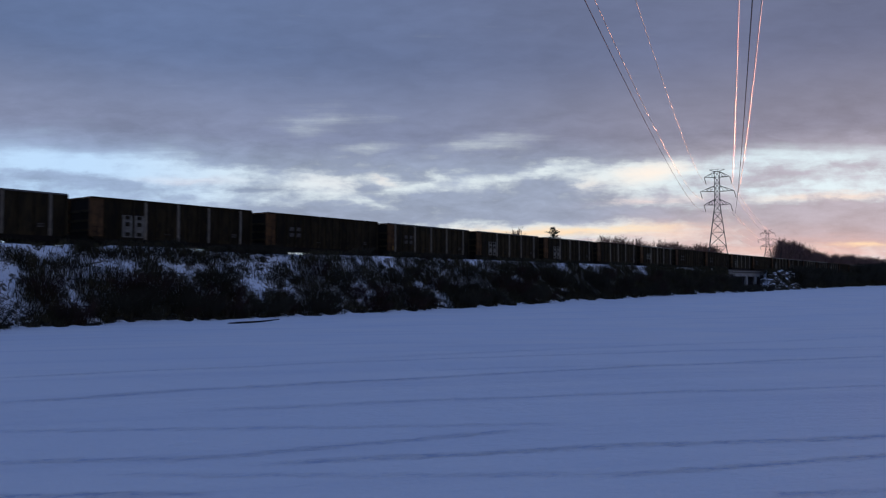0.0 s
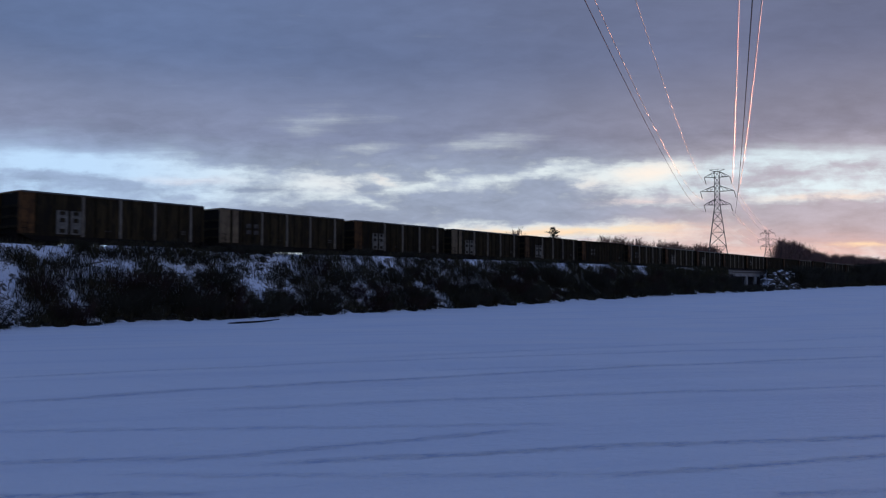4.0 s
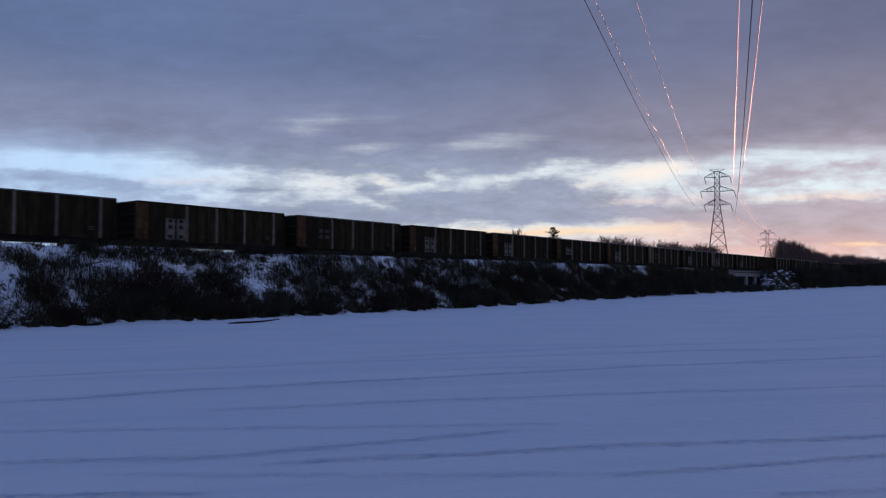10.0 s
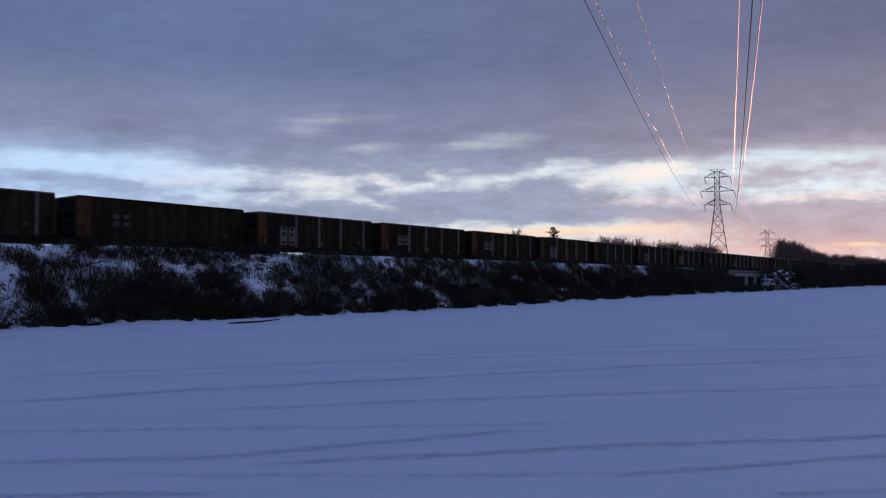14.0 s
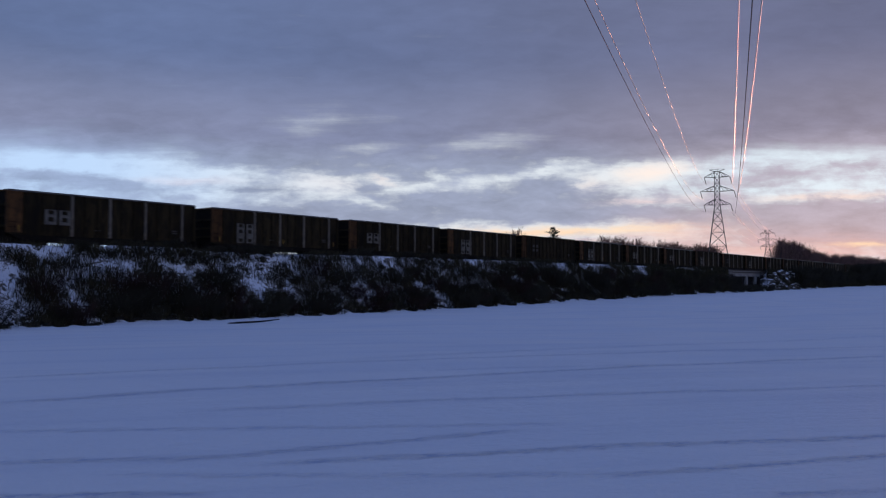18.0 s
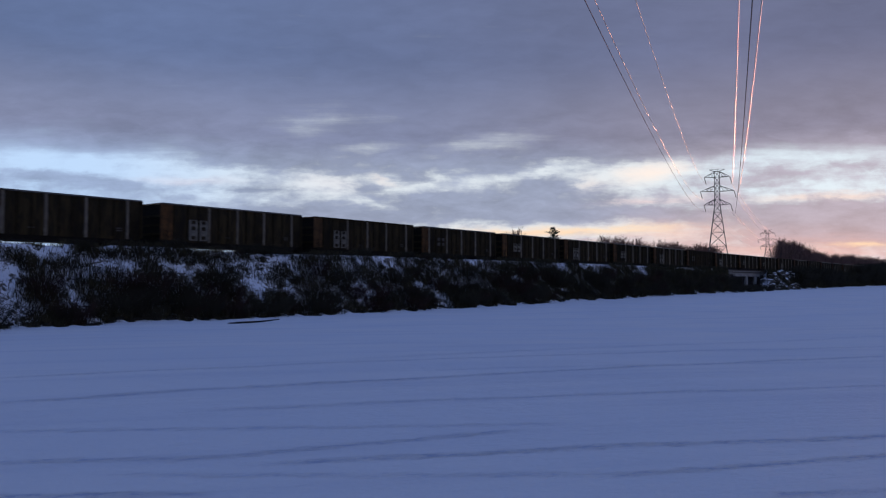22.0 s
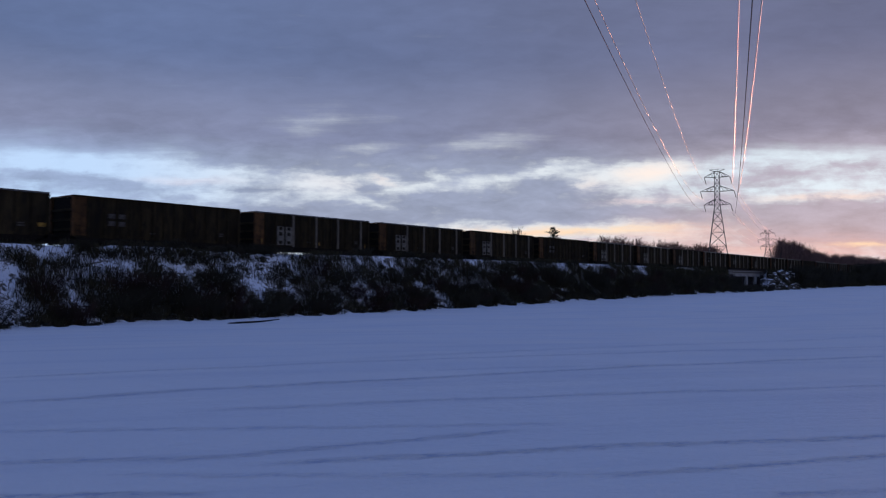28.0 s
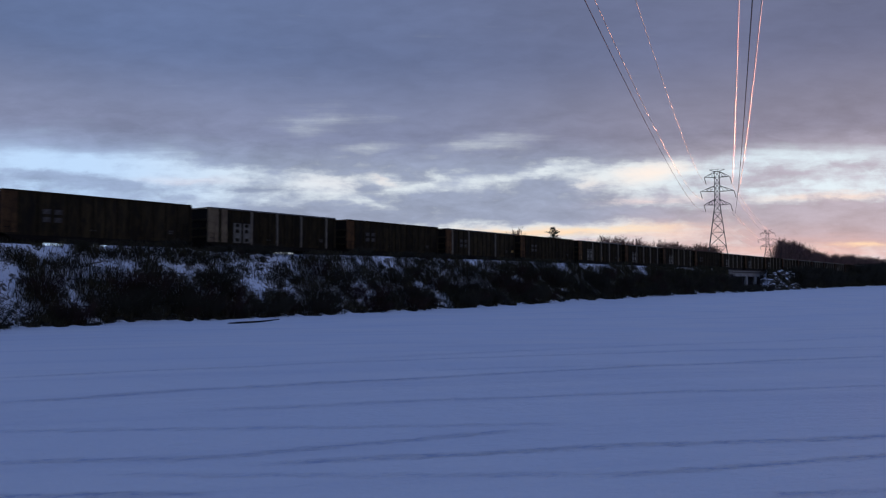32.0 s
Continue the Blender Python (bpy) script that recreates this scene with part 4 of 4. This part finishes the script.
def bare(x, v):
    """Above 1 where the bank lies open under snow."""
    x, v = np.asarray(x, float), np.asarray(v, float)
    u = x + 0.7 * fbm(x * 0.9, v * 6.0 + 11, 4)
    w = v - 0.05 + 0.08 * fbm(x * 1.1, v * 6.0 + 47, 4)
    g = np.zeros_like(u)
    for a, b, wide, high, much in BANK_START + BANK_NEAR + BANK_MIDDLE + BANK_AFTER + BANK_FAR:
        g += much * np.exp(-((u - a) / (wide * 1.15)) ** 4 - ((w - b) / (high * 1.15)) ** 4)
    return g * (0.35 + 0.95 * value_noise(x * 3.1 + 5, v * 22)) * (0.62 + 0.38 * smooth(v, 0.3, 0.55) + 0.6 * (x < 24) - 0.36 * (1 - smooth(v, 0.3, 0.5)) * smooth(x, 42, 46) * (1 - smooth(x, 70, 76)))


def shrub_mesh(name, seed, stems, height, spread, mat, thick):
    r = random.Random(seed)
    f = Form()
    for i in range(stems):
        a, d = r.uniform(0, 2 * pi), spread * sqrt(r.random()) * 0.55
        lean, h = r.uniform(0.1, 0.95), height * r.uniform(0.45, 1.0)
        p0 = Vector((d * cos(a), d * sin(a), -0.1))
        b = a + r.uniform(-0.7, 0.7)
        p1 = p0 + Vector((lean * h * 0.45 * cos(b), lean * h * 0.45 * sin(b), h * 0.55))
        p2 = p1 + Vector((lean * h * 0.7 * cos(b), lean * h * 0.7 * sin(b), h * 0.5))
        f.tube([p0, p1, p2], [thick, thick * 0.75, thick * 0.3], 3)
        for k in range(5):
            s = p1.lerp(p2, r.uniform(-0.4, 0.8))
            c = r.uniform(0, 2 * pi)
            e = s + Vector((cos(c) * h * 0.22, sin(c) * h * 0.22, h * r.uniform(0.02, 0.3)))
            f.tube([s, e], [thick * 0.55, thick * 0.25], 3)
    return f.mesh(name, M[mat])


SHRUBS = [shrub_mesh("shrub", 11 + i, 120 + 14 * i, 1.0 + 0.14 * i, 1.05 + 0.14 * i, ("twig", "willow", "twig", "willow", "twig", "twig")[i], 0.0105) for i in range(6)]


def plant_bank():
    r = random.Random(5)
    count = 0
    while count < 297:
        x = 17 + (165 - 17) * r.random() ** 1.55
        v = r.random() ** 1.1
        dense = (0.95 if v < 0.5 else 0.95 if v < 0.75 else 0.5) - 1.8 * max(float(bare(x + dx, v + dv)) for dx in (-0.5, 0.5) for dv in (0.0, 0.1, 0.2))
        if r.random() > dense:
            continue
        t = float(toe_y(np.array([x]))[0])
        y = t - 0.25 + v * (CREST_Y - t + 0.1)
        if x - 3 * (y - 54) > 171:
            continue
        k = r.randrange(6)
        s = (0.72 + 0.5 * r.random()) * (1.0 if v < 0.7 else 0.55)
        ob = new("bush", SHRUBS[k])
        ob.matrix_basis = Matrix.LocRotScale((x, y, level(x, y) - 0.03), Euler((0, 0, r.uniform(0, 6.28))), (s, s, s * r.uniform(0.85, 1.2)))
        tagged(ob, "bare leafless " + ("reddish willow" if k in (1, 3) else "brown") + " bush on the snowy embankment", "bush", "bushes on the embankment")
        count += 1
    # low growth along the crest
    for i in range(62):
        x = 18 + 62 * r.random() ** 1.2
        y = CREST_Y + r.uniform(-0.35, 0.75)
        if value_noise(np.array(x * 0.55), np.array(8.5)) < 0.46:
            continue
        k, s = r.randrange(6), r.uniform(0.34, 0.62)
        ob = new("bush", SHRUBS[k])
        ob.matrix_basis = Matrix.LocRotScale((x, y, level(x, y) - 0.03), Euler((0, 0, r.uniform(0, 6.28))), (s * 1.3, s * 1.3, s))
        tagged(ob, "low bare " + ("reddish willow" if k in (1, 3) else "brown") + " bush on the crest of the embankment", "bush", "bushes on the embankment")


plant_bank()


def grass_stuff():
    """Dead grass and fine brushwood on the bank."""
    r = np.random.default_rng(3)
    verts, faces = [], []
    n = 60000
    x = 12 + (430 - 12) * r.random(n) ** 2.1
    v = r.random(n)
    t = toe_y(x)
    y = t - 0.35 - 0.9 * (r.random(n) < 0.2) * r.random(n) + v * (CREST_Y + 0.7 - t)
    z = ground_z(x, y)
    clump = value_noise(x * 0.55, y * 0.9) + 0.5 * value_noise(x * 2.1, y * 2.1)
    up = (y - t) / (CREST_Y - t)
    open_snow = np.maximum(bare(x, up), 0.9 * bare(x, up + 0.05))
    keep = 0.50 + 0.46 * np.minimum(1.1, open_snow) - 0.10 * smooth(v, 0.4, 0.6) + 0.16 * smooth(v, 0.8, 1.0)
    ok = ((clump > keep * 0.98) | ((open_snow > 0.3) & (r.random(n) < 0.06))) & ~((x - 3 * (y - 54) > 171) & (x - 3 * (y - 54) < 199) & (x > 130))
    for a, b, c, vv, low in zip(x[ok], y[ok], z[ok], v[ok], np.clip(1.25 - 0.8 * open_snow[ok], 0.35, 1.0)):
        h = (0.25 + 0.6 * r.random() ** 1.5) * (0.6 if vv > 0.85 else 0.6 if vv < 0.04 else 1.0) * (1 + 0.0025 * a) * low
        w = 0.009 + 0.010 * r.random() + 0.00012 * a
        for s in range(5):
            g, lx, ly = r.random() * pi, (r.random() - 0.5) * 1.3 * h * low, (r.random() - 0.5) * 1.2 * h * low
            ox, oy = (r.random() - 0.5) * 0.6, (r.random() - 0.5) * 0.5
            i = len(verts)
            dx, dy = w * cos(g), w * sin(g)
            verts += [(a + ox - dx, b + oy - dy, c - 0.05), (a + ox + dx, b + oy + dy, c - 0.05), (a + ox + lx * 0.5 + dx * 0.7, b + oy + ly * 0.5 + dy * 0.7, c + h * 0.6),
                      (a + ox + lx * 0.5 - dx * 0.7, b + oy + ly * 0.5 - dy * 0.7, c + h * 0.6), (a + ox + lx, b + oy + ly, c + h)]
            faces += [(i, i + 1, i + 2, i + 3), (i + 3, i + 2, i + 4)]
    me = bpy.data.meshes.new("dry_grass")
    me.from_pydata(verts, [], faces)
    me.materials.append(M["straw"])
    me.update()
    tagged(new("dry_grass", me), "dead brown grass poking through snow on the embankment", "dry grass", kind="stuff")


grass_stuff()


def far_brush():
    """Thick brush that hides the line beyond the bridge."""
    r = random.Random(21)
    shared = [shrub_mesh("brush", 60 + i, 60, 2.6, 2.2, "twig", 0.05) for i in range(3)]
    f_all = []
    for i in range(300):
        x = 196 + 334 * r.random() ** 1.2
        t = float(toe_y(np.array([x]))[0])
        y = r.uniform(t + 0.3, 52.2)
        if x - 3 * (y - 54) < 222 or (264 < x < 302 and y > 49.8):
            continue
        f_all.append((x, y, level(x, y), r.uniform(0.7, 1.4) * (0.5 if y > 51 and x < 260 else 1.0) * (1 + max(0, x - 280) / 130), r.uniform(0, 6.28), r.randrange(3)))
    for i in range(46):
        y = r.uniform(45.5, 53.5)
        x = r.uniform(171, 200) + 3 * (y - 54)
        f_all.append((x, y, level(x, y), r.uniform(0.28, 0.55), r.uniform(0, 6.28), r.randrange(3)))
    for i in range(44):
        y = r.uniform(72, 84)
        x = y / 75 * r.uniform(232, 296)
        f_all.append((x, y, level(x, y), r.uniform(1.7, 2.3), r.uniform(0, 6.28), r.randrange(3)))
    verts, faces = [], []
    data = [(np.array([p.co[:] for p in me.vertices]), [tuple(q.vertices) for q in me.polygons]) for me in shared]
    for x, y, z, s, a, k in f_all:
        co, fs = data[k]
        c, d = cos(a), sin(a)
        rot = np.array([[c, d, 0], [-d, c, 0], [0, 0, 1]])
        b = len(verts)
        verts += (co @ rot * s + np.array([x, y, z])).tolist()
        faces += [tuple(b + i for i in q) for q in fs]
    me = bpy.data.meshes.new("distant_brush")
    me.from_pydata(verts, [], faces)
    me.materials.append(M["twig"])
    me.update()
    tagged(new("distant_brush", me), "dark leafless brush along the railway beyond the bridge", "brush", kind="stuff")


far_brush()


# ---- rocks by the bridge ----
def rock_mesh(seed):
    r = random.Random(seed)
    bm = bmesh.new()
    bmesh.ops.create_icosphere(bm, subdivisions=2, radius=1.0)
    off = Vector((r.uniform(0, 50), r.uniform(0, 50), r.uniform(0, 50)))
    for v in bm.verts:
        v.co *= 1 + 0.45 * noise.noise(v.co * 1.1 + off)
        v.co.z *= 0.72
    me = bpy.data.meshes.new("boulder")
    bm.to_mesh(me)
    bm.free()
    me.materials.append(M["rock"])
    return me


def place_rocks():
    r = random.Random(9)
    meshes = [rock_mesh(i) for i in range(5)]
    for i in range(95):
        v = r.random() * 0.9
        y = 47.6 + v * 4.0
        x = 196 + 30 * r.random() ** 1.3 + 3 * (y - 54)
        s = r.uniform(0.35, 0.95)
        ob = new("boulder", meshes[r.randrange(5)])
        ob.matrix_basis = Matrix.LocRotScale((x, y, level(x, y) + 0.12 * s), Euler((r.uniform(-0.3, 0.3), r.uniform(-0.3, 0.3), r.uniform(0, 6.28))), (s * 1.25, s, s))
        tagged(ob, "grey boulder capped with snow beside the bridge", "boulder", "boulders by the bridge")


place_rocks()


# ---- trees ----
def grow(f, twig, r, p, way, length, radius, depth):
    """An ascending limb with side limbs; thick ones go into f and fine ones into twig."""
    rise = (way + Vector((r.uniform(-0.2, 0.2), r.uniform(-0.2, 0.2), r.uniform(0.05, 0.3)))).normalized()
    mid = p + way * length * 0.5
    end = mid + rise * length * 0.5
    if depth:
        (f if depth > 1 else twig).tube([p, mid, end], [radius, radius * 0.75, radius * 0.35], 4 if depth > 1 else 3)
        for i in range((0, 7, 6)[depth]):
            k = r.uniform(0.25, 1.0)
            s = p.lerp(mid, k * 2) if k < 0.5 else mid.lerp(end, k * 2 - 1)
            a = r.uniform(0, 2 * pi)
            out = (rise + Vector((cos(a), sin(a), r.uniform(-0.1, 0.5))) * r.uniform(0.35, 0.7)).normalized()
            grow(f, twig, r, s, out, length * r.uniform(0.32, 0.55), max(radius * 0.5, 0.019), depth - 1)
    else:
        twig.tube([p, end], [radius, radius * 0.5], 3)


def bare_tree(seed, height):
    """A leafless tree with steep limbs and a fine-twigged, uneven crown."""
    r = random.Random(seed)
    trunk, twig = Form(), Form()
    sway = Vector((r.uniform(-0.3, 0.3), r.uniform(-0.3, 0.3), 0))
    trunk.tube([(0, 0, -0.3), sway * 0.4 + Vector((0, 0, height * 0.35)), sway + Vector((0, 0, height * 0.82))], [height * 0.014, height * 0.010, height * 0.003], 7)
    for i in range(26):
        k = r.uniform(0.12, 0.78)
        a = i * 2.4 + r.uniform(-0.5, 0.5)
        spread = r.uniform(0.35, 0.7) * (1.15 - 0.6 * k)
        way = Vector((cos(a) * spread, sin(a) * spread, 1)).normalized()
        grow(trunk, twig, r, sway * k + Vector((0, 0, height * k)), way, height * r.uniform(0.55, 0.95) * (0.98 - k) * 0.62, height * 0.0045, 2)
    return trunk.mesh("trunk", M["bark"]), twig.mesh("crown", M["sprays"])


def tree_at(meshes, x, y, h, base, label, category, group, name="bare_tree"):
    z = level(x, y) - 0.1
    tr = tagged(empty(name, Matrix.LocRotScale((x, y, z), Euler((0, 0, (x * 7.3 + y * 3.1) % 6.28)), (h / base,) * 3)), label, category, group)
    part("trunk", meshes[0], tr)
    part("crown", meshes[1], tr)
    return tr


def place_trees():
    r = random.Random(14)
    kinds = [bare_tree(30 + i, 17.4) for i in range(6)]
    words, group = "bare leafless tree in the wood behind the railway", "trees behind the railway"
    # single trees
    tree_at(kinds[0], 192, 120, 15.4, 14, "bare leafless tree standing alone behind the railway", "tree", group)
    tree_at(kinds[1], 246, 120, 16.2, 14, "bare round-crowned tree behind the railway", "tree", group)
    # woods: from bearing to bearing along the line, heights falling or rising with distance
    for count, x0, x1, y0, y1, h0, h1, power in ((100, 208, 306, 96, 112, 12.5, 13.2, 1.0), (84, 394, 524, 94, 104, 20.4, 14.0, 1.0), (120, 516, 1050, 90, 116, 16.2, 20.0, 1.4)):
        for i in range(count):
            k = min(1.0, max(0.0, (i + r.uniform(-0.6, 0.6)) / (count - 1)))
            y = r.uniform(y0, y1)
            x = (x0 + (x1 - x0) * k ** power) * y / 100
            h = (h0 + (h1 - h0) * k) * r.uniform(0.86, 1.06) * y / 100
            tree_at(kinds[r.randrange(6)], x, y, h, 14, words, "tree", group)


def spruce():
    r = random.Random(4)
    trunk, crown = Form(), Form()
    trunk.tube([(0, 0, -0.3), (0, 0, 9), (0, 0, 18.2)], [0.28, 0.2, 0.04], 8)
    for i in range(120):
        z = 8.5 + 9.5 * i / 119
        a = i * 2.4
        reach = (0.7 + 2.0 * sin(pi * min(1, (18.9 - z) / 3.6) * 0.5)) * r.uniform(0.35, 1.1) * (0.75 + 0.35 * sin(z * 3.1))
        tip = Vector((cos(a) * reach, sin(a) * reach, z + r.uniform(-0.1, 0.5)))
        root = Vector((0, 0, z))
        trunk.tube([root, tip], [0.05, 0.02], 4)
        for k in range(16):
            s = root.lerp(tip, r.uniform(0.3, 1.05)) + Vector((r.uniform(-0.2, 0.2), r.uniform(-0.2, 0.2), r.uniform(-0.1, 0.2)))
            e = s + Vector((r.uniform(-0.3, 0.3), r.uniform(-0.3, 0.3), r.uniform(0.0, 0.3)))
            crown.tube([s, e], [0.09, 0.03], 3)
    return trunk.mesh("trunk", M["bark"]), crown.mesh("crown", M["needle"])


place_trees()
tree_at(spruce(), 213.7, 120, 18.2, 18.2, "dark evergreen tree with an uneven crown behind the railway", "tree", "trees behind the railway", "evergreen_tree")


# ---- small things ----
def soil_clods():
    """Frozen lumps of turf and soil along the foot of the bank."""
    r = random.Random(77)
    verts, faces = [], []
    for i in range(760):
        x = 20 + 110 * r.random() ** 0.9
        y = float(toe_y(np.array([x]))[0]) - 0.1 - 0.75 * r.random() ** 2
        z = level(x, y)
        long, deep, tall = r.uniform(0.12, 0.42), r.uniform(0.08, 0.2), r.uniform(0.05, 0.17) * (1 + 0.6 * (x > 44))
        b = len(verts)
        for ring, up in ((1.0, -0.05), (0.85, 0.55), (0.45, 0.95)):
            for k in range(7):
                a = 2 * pi * k / 7
                s = ring * r.uniform(0.7, 1.2)
                verts.append((x + long * s * cos(a), y + deep * s * sin(a), z + tall * up * r.uniform(0.8, 1.2)))
        verts.append((x, y, z + tall))
        for q in range(2):
            faces += [(b + 7 * q + k, b + 7 * q + (k + 1) % 7, b + 7 * q + 7 + (k + 1) % 7, b + 7 * q + 7 + k) for k in range(7)]
        faces += [(b + 14 + k, b + 14 + (k + 1) % 7, b + 21) for k in range(7)]
    me = bpy.data.meshes.new("soil_clods")
    me.from_pydata(verts, [], faces)
    me.materials.append(M["soil"])
    me.update()
    tagged(new("soil_clods", me), "dark frozen clods of soil at the foot of the embankment", "soil", kind="stuff")


soil_clods()


def fallen_log():
    x, y = 32.6, 40.0
    f = Form()
    pts = [(-1.5, 0.05, -0.02), (-0.8, -0.03, 0.03), (0.4, 0.02, 0.08), (1.7, 0.0, 0.22)]
    f.tube(pts, [0.04, 0.06, 0.06, 0.03], 8)
    ob = new("fallen_branch", f.mesh("fallen_branch", M["log"], True))
    ob.matrix_basis = pose(x, y, level(x, y) + 0.03, 0, 0, -46)
    tagged(ob, "dark fallen branch lying on the snow", "branch")


fallen_log()


motions()
